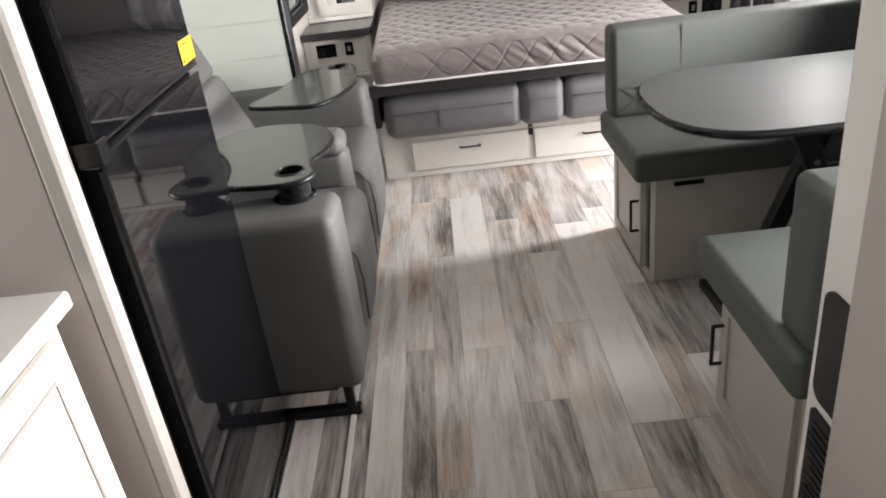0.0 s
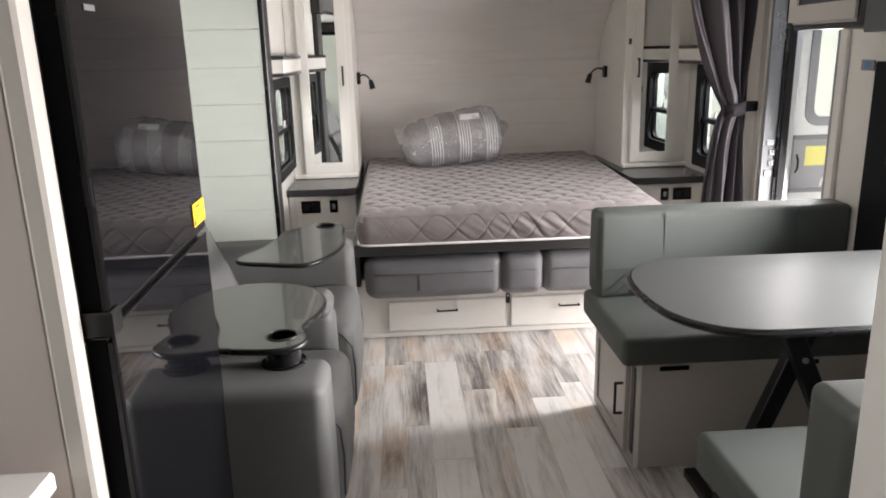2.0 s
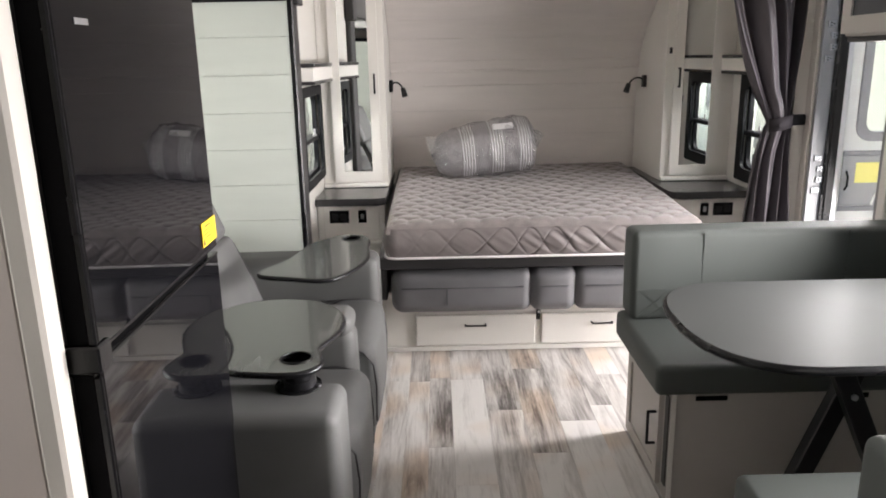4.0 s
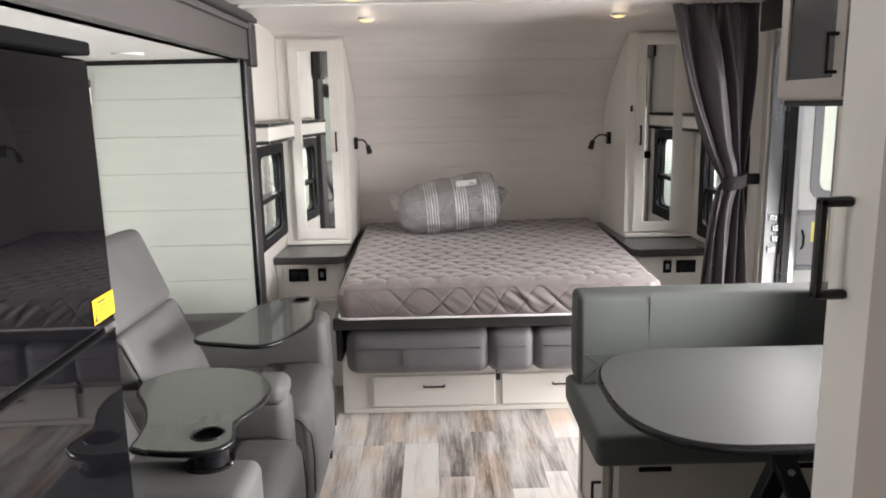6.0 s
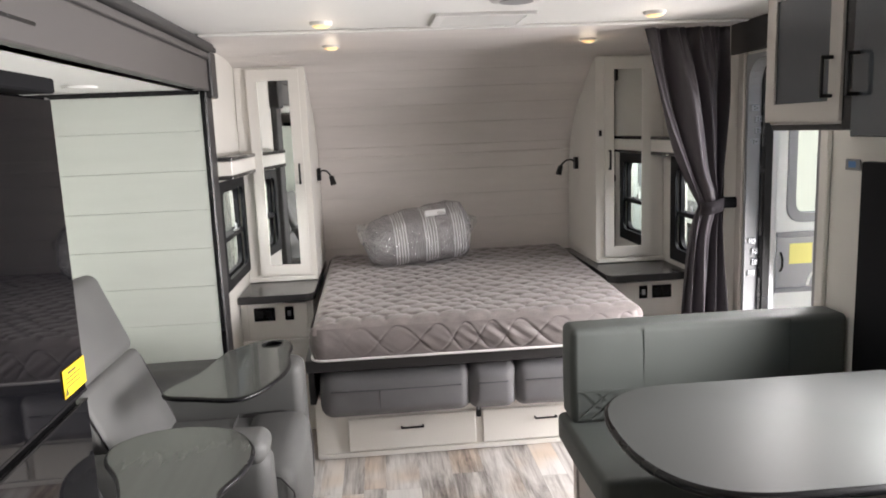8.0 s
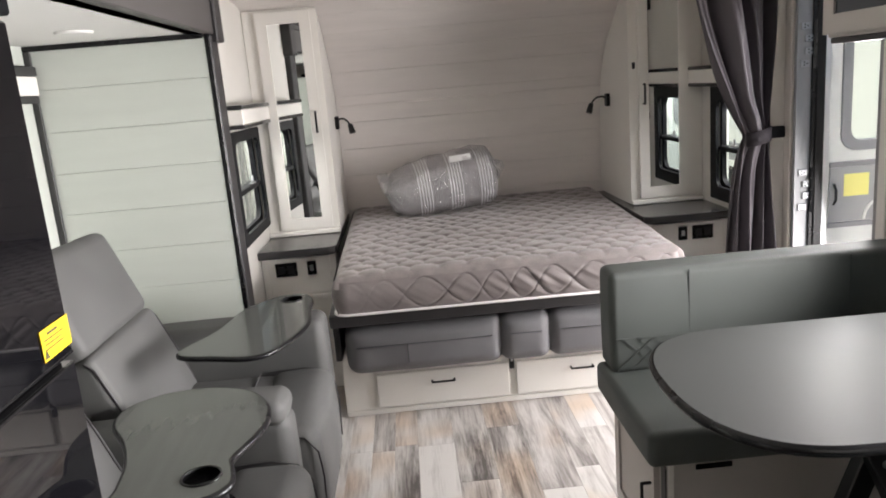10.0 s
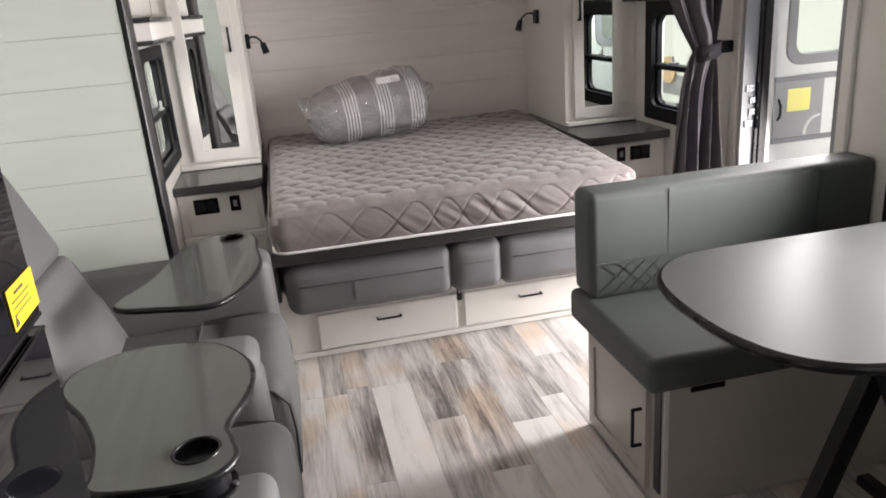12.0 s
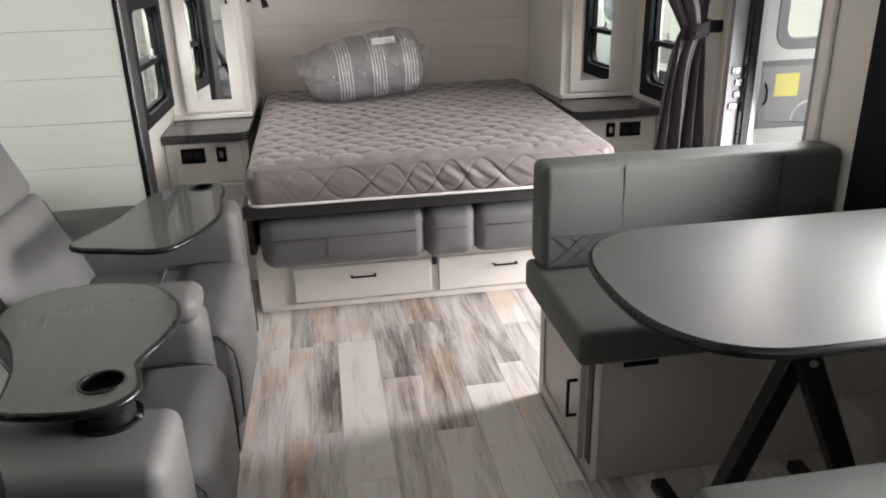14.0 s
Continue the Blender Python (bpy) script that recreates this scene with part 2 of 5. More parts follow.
M_RVWIN = surf("tinted_window", (0.05, 0.06, 0.065), 0.08, 0.1, 2, 0.0)
M_LEAF = surf("leaves", (0.07, 0.11, 0.035), 0.6, 0.4, 4, 0.3, 30)
M_BARK = surf("bark", (0.12, 0.09, 0.07), 0.9, 0.2, 8, 0.5, 40)
M_TAN = surf("tan_plastic", (0.52, 0.38, 0.22), 0.5, 0.1)

# ---- mesh helpers ----


def part(name, bm, material, parent=None, label="", smooth=False):
    me = bpy.data.meshes.new(name)
    bmesh.ops.recalc_face_normals(bm, faces=bm.faces)
    base = Vector((0, 0, 0))
    if parent is None and bm.verts:
        xs = [v.co for v in bm.verts]
        base = Vector(((min(v.x for v in xs) + max(v.x for v in xs)) / 2, (min(v.y for v in xs) + max(v.y for v in xs)) / 2, min(v.z for v in xs)))
        bmesh.ops.translate(bm, verts=bm.verts, vec=-base)
    if smooth:
        for f in bm.faces:
            f.smooth = True
    bm.to_mesh(me)
    bm.free()
    me.materials.append(material)
    ob = new(name, me)
    if parent is None:
        ob.location = base
    else:
        ob.parent = parent
        p, m = parent, Matrix.Identity(4)
        while p is not None:
            m = p.matrix_parent_inverse @ p.matrix_basis @ m if p.parent else p.matrix_basis @ m
            p = p.parent
        ob.matrix_parent_inverse = m.inverted()
    if smooth:
        me.set_sharp_from_angle(angle=radians(50))
    if label:
        ob["label"] = label
    return ob


def thing(name, at, label, category, group="", kind=""):
    ob = new(name)
    ob.empty_display_size = 0.1
    ob.location = at
    return tagged(ob, label, category, group, kind)


def box(x0, x1, y0, y1, z0, z1, bevel=0.002, bm=None, seg=1, tf=None):
    own = bmesh.new()
    bmesh.ops.create_cube(own, size=1.0)
    for v in own.verts:
        v.co = Vector(((x0 + x1) / 2 + v.co.x * (x1 - x0), (y0 + y1) / 2 + v.co.y * (y1 - y0), (z0 + z1) / 2 + v.co.z * (z1 - z0)))
    if bevel:
        bevel = min(bevel, 0.45 * min(abs(x1 - x0), abs(y1 - y0), abs(z1 - z0)))
        bmesh.ops.bevel(own, geom=list(own.edges), offset=bevel, segments=seg, profile=0.5, affect="EDGES")
    if tf is not None:
        bmesh.ops.transform(own, matrix=tf, verts=own.verts)
    return merge(bm, own)


def merge(bm, own):
    if bm is None:
        return own
    me = bpy.data.meshes.new("tmp")
    own.to_mesh(me)
    own.free()
    bm.from_mesh(me)
    bpy.data.meshes.remove(me)
    return bm


def cushion(x0, x1, y0, y1, z0, z1, r=0.04, bulge=0.01, bm=None, tf=None, k=5, wob=0.0):
    """A stuffed box: rounded edges, faces slightly swollen."""
    own = bmesh.new()
    h = Vector(((x1 - x0) / 2, (y1 - y0) / 2, (z1 - z0) / 2))
    c = Vector(((x0 + x1) / 2, (y0 + y1) / 2, (z0 + z1) / 2))
    r = min(r, 0.98 * min(h))

    def ticks(a):
        i = a - r
        s = [-a, -i - 0.62 * r, -i - 0.28 * r]
        s += [-i + 2 * i * j / k for j in range(k + 1)]
        return s + [i + 0.28 * r, i + 0.62 * r, a]

    for ax in range(3):
        u, v = (ax + 1) % 3, (ax + 2) % 3
        tu, tv = ticks(h[u]), ticks(h[v])
        for sg in (-1, 1):
            grid = []
            for a in tu:
                row = []
                for b in tv:
                    p = Vector((0, 0, 0))
                    p[ax], p[u], p[v] = sg * h[ax], a, b
                    q = Vector([max(-(h[i] - r), min(h[i] - r, p[i])) for i in range(3)])
                    d = p - q
                    d = d.normalized() * r if d.length > 1e-9 else d
                    p = q + d
                    sw = bulge * max(0, 1 - (a / h[u]) ** 2) * max(0, 1 - (b / h[v]) ** 2)
                    if wob:
                        sw += wob * max(0, 1 - (a / h[u]) ** 4) * max(0, 1 - (b / h[v]) ** 4) * noise.noise((p + c) * 6)
                    p[ax] += sg * sw
                    row.append(own.verts.new(p + c))
                grid.append(row)
            for i in range(len(tu) - 1):
                for j in range(len(tv) - 1):
                    own.faces.new((grid[i][j], grid[i + 1][j], grid[i + 1][j + 1], grid[i][j + 1]))
    bmesh.ops.remove_doubles(own, verts=own.verts, dist=1e-5)
    if tf is not None:
        bmesh.ops.transform(own, matrix=tf, verts=own.verts)
    return merge(bm, own)


def prism(pts, axis, a, b, bevel=0.0, bm=None, seg=2):
    """A flat outline pushed from a to b along an axis. Outline points are the other two coordinates, in x, y, z order."""
    own = bmesh.new()

    def at(p, d):
        q = list(p)
        q.insert(axis, d)
        return q

    lo = [own.verts.new(at(p, a)) for p in pts]
    hi = [own.verts.new(at(p, b)) for p in pts]
    own.faces.new(lo)
    own.faces.new(hi)
    n = len(pts)
    for i in range(n):
        own.faces.new((lo[i], lo[(i + 1) % n], hi[(i + 1) % n], hi[i]))
    if bevel:
        rim = [e for e in own.edges if (e.verts[0] in lo) == (e.verts[1] in lo)]
        bmesh.ops.bevel(own, geom=rim, offset=bevel, segments=seg, profile=0.5, affect="EDGES")
    return merge(bm, own)


def rod(p, q, r, bm=None, n=12, r2=None):
    own = bmesh.new()
    p, q = Vector(p), Vector(q)
    d = q - p
    bmesh.ops.create_cone(own, cap_ends=True, segments=n, radius1=r, radius2=r if r2 is None else r2, depth=d.length)
    m = Matrix.Translation((p + q) / 2) @ d.to_track_quat("Z", "Y").to_matrix().to_4x4()
    bmesh.ops.transform(own, matrix=m, verts=own.verts)
    return merge(bm, own)


def bar(p, q, w, t, up=(0, 1, 0), bm=None, bevel=0.003):
    """A flat bar from p to q, w wide along up, t thick."""
    p, q, up = Vector(p), Vector(q), Vector(up)
    d = (q - p)
    zz = d.normalized()
    xx = up.normalized()
    yy = zz.cross(xx).normalized()
    m = Matrix((xx, yy, zz)).transposed().to_4x4()
    m.translation = (p + q) / 2
    return box(-w / 2, w / 2, -t / 2, t / 2, -d.length / 2, d.length / 2, bevel, bm, 1, m)


def tube(pts, r, bm=None, n=10):
    """A bent rod through points."""
    own = bmesh.new()
    pts = [Vector(p) for p in pts]
    rings = []
    for i, p in enumerate(pts):
        d = (pts[min(i + 1, len(pts) - 1)] - pts[max(i - 1, 0)]).normalized()
        a = d.orthogonal().normalized() if i == 0 else (rings[-1][1] - d * rings[-1][1].dot(d)).normalized()
        b = d.cross(a)
        rings.append(([own.verts.new(p + r * (math.cos(6.2832 * j / n) * a + math.sin(6.2832 * j / n) * b)) for j in range(n)], a))
    for (u, _), (v, _) in zip(rings, rings[1:]):
        for j in range(n):
            own.faces.new((u[j], u[(j + 1) % n], v[(j + 1) % n], v[j]))
    own.faces.new(rings[0][0][::-1])
    own.faces.new(rings[-1][0])
    return merge(bm, own)


def smooth_loop(pts, n=6):
    """Closed Catmull-Rom loop through 2D points."""
    out = []
    k = len(pts)
    for i in range(k):
        p0, p1, p2, p3 = [Vector(pts[(i + j) % k]) for j in (-1, 0, 1, 2)]
        for s in range(n):
            t = s / n
            out.append(tuple(0.5 * (2 * p1 + (p2 - p0) * t + (2 * p0 - 5 * p1 + 4 * p2 - p3) * t * t + (3 * p1 - p0 - 3 * p2 + p3) * t ** 3)))
    return out


def rounded(a0, a1, b0, b1, r, n=6):
    """Outline of a rounded rectangle in two coordinates."""
    out = []
    for ca, cb, s in ((a1 - r, b1 - r, 0), (a0 + r, b1 - r, 90), (a0 + r, b0 + r, 180), (a1 - r, b0 + r, 270)):
        for i in range(n + 1):
            w = radians(s + 90 * i / n)
            out.append((ca + r * math.cos(w), cb + r * math.sin(w)))
    return out


def ring_prism(outer, inner, axis, a, b):
    """A frame between two outlines of the same number of points."""
    own = bmesh.new()

    def at(p, d):
        q = list(p)
        q.insert(axis, d)
        return own.verts.new(q)

    oa, ob_, ia, ib = [at(p, a) for p in outer], [at(p, b) for p in outer], [at(p, a) for p in inner], [at(p, b) for p in inner]
    n = len(outer)
    for i in range(n):
        j = (i + 1) % n
        own.faces.new((oa[i], oa[j], ia[j], ia[i]))
        own.faces.new((ob_[i], ob_[j], ib[j], ib[i]))
        own.faces.new((oa[i], oa[j], ob_[j], ob_[i]))
        own.faces.new((ia[i], ia[j], ib[j], ib[i]))
    return own


def pull(x, y, z, length, axis, out, parent, reach=0.03, thick=0.009):
    """Square black bar pull: a grip on two posts, built as one mesh. axis: the way the grip runs; out: the way it stands out."""
    bm = bmesh.new()
    c = Vector((x, y, z))
    a = Vector(axis)
    o = Vector(out)
    s = a.cross(o)
    for lo, hi in (((-length / 2), (length / 2)),):
        bar(c + o * reach + a * lo, c + o * reach + a * hi, thick, thick, s, bm)
    for e in (-1, 1):
        bar(c + a * e * (length / 2 - thick / 2), c + o * (reach + thick / 2) + a * e * (length / 2 - thick / 2), thick, thick, s, bm)
    return part("handle", bm, M_BLACK, parent, "black square bar handle")

# ---- the shell ----
XL, XR, YB = -1.19, 1.258, -4.75      # side walls and the rear wall
ZC = 2.030                           # ceiling
SLIDE_Y0, SLIDE_Y1, SLIDE_X, SLIDE_Z = -4.2, -0.10, -1.910, 1.815
PROFILE = [(1.400, 0.0), (1.399, 0.70), (1.394, 1.10), (1.365, 1.38), (1.300, 1.57), (1.173, 1.715), (1.05, 1.802), (0.913, 1.897), (0.75, 1.985), (0.50, 2.017), (-0.25, 2.027)]


def cap_at(s, path):
    """Point and tangent at length s along the front cap's section."""
    for (a, b), (c, d) in zip(path, path[1:]):
        l = math.hypot(c - a, d - b)
        if s <= l:
            f = s / l
            return (a + (c - a) * f, b + (d - b) * f), ((c - a) / l, (d - b) / l)
        s -= l
    a, b = path[-1]
    return (a, b), (-1.0, 0.0)


def fine(path, n=6):
    out = []
    for i in range(len(path) - 1):
        p = [Vector(path[max(0, min(len(path) - 1, i + j))]) for j in (-1, 0, 1, 2)]
        for s in range(n):
            t = s / n
            out.append(tuple(0.5 * (2 * p[1] + (p[2] - p[0]) * t + (2 * p[0] - 5 * p[1] + 4 * p[2] - p[3]) * t * t + (3 * p[1] - p[0] - 3 * p[2] + p[3]) * t ** 3)))
    out.append(path[-1])
    return out


SECTION = fine(PROFILE)
SECTION_LEN = sum(math.hypot(c - a, d - b) for (a, b), (c, d) in zip(SECTION, SECTION[1:]))


def cap_strip(s0, s1, x0, x1, push, thick, n=5):
    own = bmesh.new()
    rows = []
    for i in range(n + 1):
        (y, z), (ty, tz) = cap_at(s0 + (s1 - s0) * i / n, SECTION)
        ny, nz = -tz, ty          # towards the room
        if ny > 0:
            ny, nz = tz, -ty
        rows.append([own.verts.new(v) for v in ((x0, y + ny * push, z + nz * push), (x1, y + ny * push, z + nz * push),
                                                (x1, y + ny * (push - thick), z + nz * (push - thick)), (x0, y + ny * (push - thick), z + nz * (push - thick)))])
    for a, b in zip(rows, rows[1:]):
        for j in range(4):
            own.faces.new((a[j], a[(j + 1) % 4], b[(j + 1) % 4], b[j]))
    own.faces.new(rows[0])
    own.faces.new(rows[-1])
    return own


def structure(name, bm, mat, label="", category="", smooth=False):
    return tagged(part(name, bm, mat, None, smooth=smooth), label, category, kind="structure")


floor = structure("floor", box(SLIDE_X, XR, YB, 1.42, -0.06, -0.004, 0), M_UNDER, "weathered grey plank vinyl floor", "floor")
ceiling = structure("ceiling", box(XL - 0.06, XR + 0.06, YB - 0.06, -0.25, ZC, ZC + 0.06, 0), M_CEIL, "smooth white ceiling panel with a curtain track", "ceiling")
wall_north = structure("wall_north", cap_strip(0.0, SECTION_LEN, XL - 0.06, XR + 0.06, -0.004, 0.05, 60), M_GROOVE, "curved white shiplap wall at the head of the bed", "wall")
# unseen closing wall; its cream is picked to bounce light forward
wall_south = structure("wall_south", box(XL - 0.06, XR + 0.06, YB - 0.06, YB, -0.06, ZC, 0), M_WALL, "plain unseen rear wall, cream to bounce light", "wall")


def pierced(name, x0, x1, y0, y1, z0, z1, holes, mat, label):
    """A side wall along y with rectangular openings (y0, y1, z0, z1)."""
    bm = bmesh.new()
    ys = sorted({y0, y1, *[h[0] for h in holes], *[h[1] for h in holes]})
    for a, b in zip(ys, ys[1:]):
        cuts = sorted([(h[2], h[3]) for h in holes if h[0] <= a and h[1] >= b])
        z = z0
        for c, d in cuts + [(z1, z1)]:
            if c > z + 1e-6:
                box(x0, x1, a, b, z, c, 0, bm)
            z = max(z, d)
    return structure(name, bm, mat, label, "wall")


DOOR = (-0.822, -0.238, -0.06, 1.875)
WIN_BED = (0.03, 0.545, 0.86, 1.36)
WIN_DIN = (-2.42, -1.255, 0.80, 1.27)
WIN_KITCHEN = (-3.72, -2.88, 1.12, 1.58)
WIN_LEFT = (0.10, 0.68, 0.89, 1.36)
wall_east = pierced("wall_east", XR, XR + 0.06, YB, 1.45, -0.06, ZC, [DOOR, WIN_BED, WIN_DIN], M_WALL, "cream vinyl side wall with door and windows")
wall_west = pierced("wall_west", XL - 0.06, XL, YB, 1.45, -0.06, ZC, [(SLIDE_Y0, SLIDE_Y1, -0.06, SLIDE_Z), WIN_LEFT], M_WALL, "cream vinyl side wall with the slide-out opening")
slide_back = pierced("wall_slide_back", SLIDE_X - 0.05, SLIDE_X, SLIDE_Y0 - 0.05, SLIDE_Y1 + 0.05, -0.06, SLIDE_Z + 0.05, [WIN_KITCHEN], M_SLIDE, "pale back wall of the slide-out")
slide_south = structure("wall_slide_south", box(SLIDE_X, XL - 0.062, SLIDE_Y0 - 0.05, SLIDE_Y0, -0.06, SLIDE_Z, 0), M_SLIDE, "plain pale end wall of the slide-out", "wall")
slide_end = structure("wall_slide_north", box(SLIDE_X, XL - 0.031, SLIDE_Y1 - 0.010, SLIDE_Y1 + 0.03, -0.06, SLIDE_Z, 0), M_SLIDE, "pale green-white shiplap end wall of the slide-out", "wall")
slide_ceiling = structure("ceiling_slide", box(SLIDE_X, XL + 0.02, SLIDE_Y0, SLIDE_Y1 + 0.05, SLIDE_Z, SLIDE_Z + 0.05, 0), M_CEIL, "low white slide-out ceiling", "ceiling")

# curtain track across the ceiling
track = structure("trim_ceiling_track", box(-1.13, XR - 0.03, -0.285, -0.255, ZC - 0.014, ZC - 0.001, 0.003), M_CEIL, "white curtain track across the ceiling", "track")

# slide-out fascia and opening trim
fascia = thing("slide_fascia", (XL, -2.1, SLIDE_Z), "taupe laminated fascia board along the slide-out's top", "fascia", kind="structure")
part("board", box(XL + 0.003, XL + 0.045, SLIDE_Y0, -0.06, 1.810, 1.944, 0.004), M_FASC, fascia)
part("strip", box(XL + 0.003, XL + 0.054, SLIDE_Y0, -0.06, 1.9465, 1.974, 0.005, seg=2), M_FASC, fascia)
part("crown", box(XL + 0.003, XL + 0.074, SLIDE_Y0, -0.045, 1.9765, 2.016, 0.014, seg=3), M_TRIM, fascia, "dark rounded crown moulding")
part("filler", box(XL + 0.003, XL + 0.040, SLIDE_Y0, -0.06, 1.830, ZC - 0.002, 0.002), M_TRIM, fascia)
part("end_panel", box(XL + 0.046, XL + 0.063, SLIDE_Y0, -1.76, 1.804, 1.944, 0.004), M_FASC, fascia, "raised taupe end panel")
part("slot", box(XL + 0.0635, XL + 0.066, SLIDE_Y0, -1.80, 1.850, 1.858, 0), M_BPLAST, fascia, "thin black slot")
jamb = thing("slide_trim", (XL, -0.03, 0), "dark charcoal jamb trim of the slide-out opening", "trim", kind="structure")
part("upright", box(XL - 0.03, XL + 0.034, -0.110, 0.010, 0, 1.806, 0.006), M_TRIM, jamb)
part("inner_lip", box(XL + 0.010, XL + 0.032, -0.122, -0.1105, 0, SLIDE_Z - 0.003, 0.003), M_BPLAST, jamb, "black inner lip")
part("corner_block", box(XL - 0.01, XL + 0.060, -0.085, 0.030, 1.780, 1.982, 0.006), M_TRIM, jamb, "charcoal corner block")
part("head", box(SLIDE_X, XL + 0.009, SLIDE_Y1 - 0.034, SLIDE_Y1 - 0.020, SLIDE_Z - 0.022, SLIDE_Z - 0.001, 0.003), M_BPLAST, jamb, "black head strip")
part("corner_strip", box(SLIDE_X + 0.001, SLIDE_X + 0.028, SLIDE_Y1 - 0.034, SLIDE_Y1 - 0.0205, 0.0, SLIDE_Z - 0.023, 0.002), M_TRIM, jamb, "dark corner strip")
bm = bmesh.new()
for i in range(8):
    (y, z), _ = cap_at(SECTION_LEN - 0.02 - i * 0.05, SECTION)
    (y2, z2), _ = cap_at(SECTION_LEN - 0.02 - (i + 1) * 0.05, SECTION)
    bar((XL + 0.02, y, z - 0.014), (XL + 0.02, y2, z2 - 0.014), 0.036, 0.024, (1, 0, 0), bm)
part("curved_moulding", bm, M_TRIM, jamb)


# ---- windows and door ----


def side_window(name, wall_x, out, hole, label, bar_z, arms=True, frame_w=0.05, depth=0.02, clear_rail=True):
    """Radius-corner trailer window: wide dark inner frame, sash bar, pane and crank."""
    y0, y1, z0, z1 = hole
    w = thing(name, (wall_x, (y0 + y1) / 2, z0), label, "window", kind="structure")
    a, b = (wall_x - out * depth, wall_x + out * 0.05)
    part("frame", ring_prism(rounded(y0 - frame_w, y1 + frame_w, z0 - frame_w, z1 + frame_w, 0.012), rounded(y0 + 0.02, y1 - 0.02, z0 + 0.02, z1 - 0.02, 0.05), 0, a, wall_x - out * 0.002), M_WINF, w, "dark charcoal inner frame")
    part("sash", ring_prism(rounded(y0 + 0.001, y1 - 0.001, z0 + 0.001, z1 - 0.001, 0.03), rounded(y0 + 0.028, y1 - 0.028, z0 + 0.028, z1 - 0.028, 0.06), 0, wall_x + out * 0.012, wall_x + out * 0.036), M_WINF, w, "black radius-corner sash")
    if clear_rail:
        part("sash_rail", box(min(wall_x - out * 0.004, b), max(wall_x - out * 0.004, b), y0 + 0.02, y1 - 0.02, bar_z - 0.013, bar_z + 0.013, 0.004), M_WINF, w)
    pane = part("pane", box(min(wall_x + out * 0.036, wall_x + out * 0.040), max(wall_x + out * 0.036, wall_x + out * 0.040), y0 + 0.03, y1 - 0.03, z0 + 0.03, z1 - 0.03, 0), M_GLASS, w, "clear glass pane")
    pane.visible_shadow = False
    if arms:
        yc = y0 + 0.55 * (y1 - y0)
        bm = rod((wall_x - out * 0.012, yc - 0.05, bar_z + 0.03), (wall_x - out * 0.012, yc + 0.06, bar_z + 0.022), 0.005)
        rod((wall_x - out * 0.012, yc, bar_z + 0.02), (wall_x - out * 0.012, yc + 0.01, bar_z + 0.06), 0.006, bm)
        part("crank", bm, M_CHROME, w, "small metal crank")
    return w


side_window("window_1", XR, 1, WIN_BED, "dark-framed radius-corner window beside the bed", 1.08)
side_window("window_2", XL, -1, WIN_LEFT, "dark-framed radius-corner window beside the slide-out", 1.10, True, 0.03)
side_window("window_3", XR, 1, WIN_DIN, "wide dark-framed dinette window over the table", 0.93, False, 0.165, 0.03)
side_window("window_4", SLIDE_X, -1, WIN_KITCHEN, "dark-framed kitchen window over the counter", 1.22, False, 0.03)

# entry doorway
dw = thing("doorway", (XR, -0.54, 0), "open entry doorway with white aluminium jamb and hinges", "doorway", kind="structure")
oy0, oy1, oz1 = DOOR[0], DOOR[1], DOOR[3]
part("door_frame", ring_prism(rounded(oy0 + 0.001, oy1 - 0.001, -0.05, oz1 - 0.001, 0.015), rounded(oy0 + 0.022, oy1 - 0.022, -0.02, oz1 - 0.022, 0.11), 0, XR - 0.012, XR + 0.058), M_ALU, dw, "white aluminium door jamb with rounded head")
part("door_seal", ring_prism(rounded(oy0 + 0.020, oy1 - 0.020, -0.02, oz1 - 0.022, 0.11), rounded(oy0 + 0.034, oy1 - 0.034, 0.0, oz1 - 0.036, 0.10), 0, XR + 0.05, XR + 0.062), M_BPLAST, dw, "black rubber seal")
part("head_panel", box(XR - 0.022, XR - 0.003, -0.98, -0.10, oz1 + 0.012, ZC - 0.004, 0.004), M_TRIM, dw, "dark charcoal panel over the doorway")
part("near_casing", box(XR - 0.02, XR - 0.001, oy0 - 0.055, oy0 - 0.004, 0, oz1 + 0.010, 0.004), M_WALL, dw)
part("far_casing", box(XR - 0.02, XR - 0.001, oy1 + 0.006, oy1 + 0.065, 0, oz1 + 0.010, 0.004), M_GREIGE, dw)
for zc in (0.42, 0.962, 1.565):
    for dz in (-0.075, -0.025, 0.025, 0.075):
        out = 0.022 if round(abs(dz) * 1000) == 25 else 0.004
        h = part("hinge", box(XR - 0.002 + out, XR + 0.036 + out, oy1 - 0.030, oy1 - 0.0225, zc + dz - 0.014, zc + dz + 0.014, 0.002), M_STEEL, dw, "small screwed metal hinge")
        part("knuckle", rod((XR + 0.058, oy1 - 0.033, zc + dz - 0.022), (XR + 0.058, oy1 - 0.033, zc + dz + 0.022), 0.009, None, 10), M_BPLAST, h, "black hinge knuckle")
        bm = None
        for k, m in ((-0.006, 0.010), (0.006, 0.010), (0.0, 0.022)):
            bm = rod((XR + m + out, oy1 - 0.0305, zc + dz + k), (XR + m + out, oy1 - 0.033, zc + dz + k), 0.0028, bm, 8)
        part("screws", bm, M_BPLAST, h)

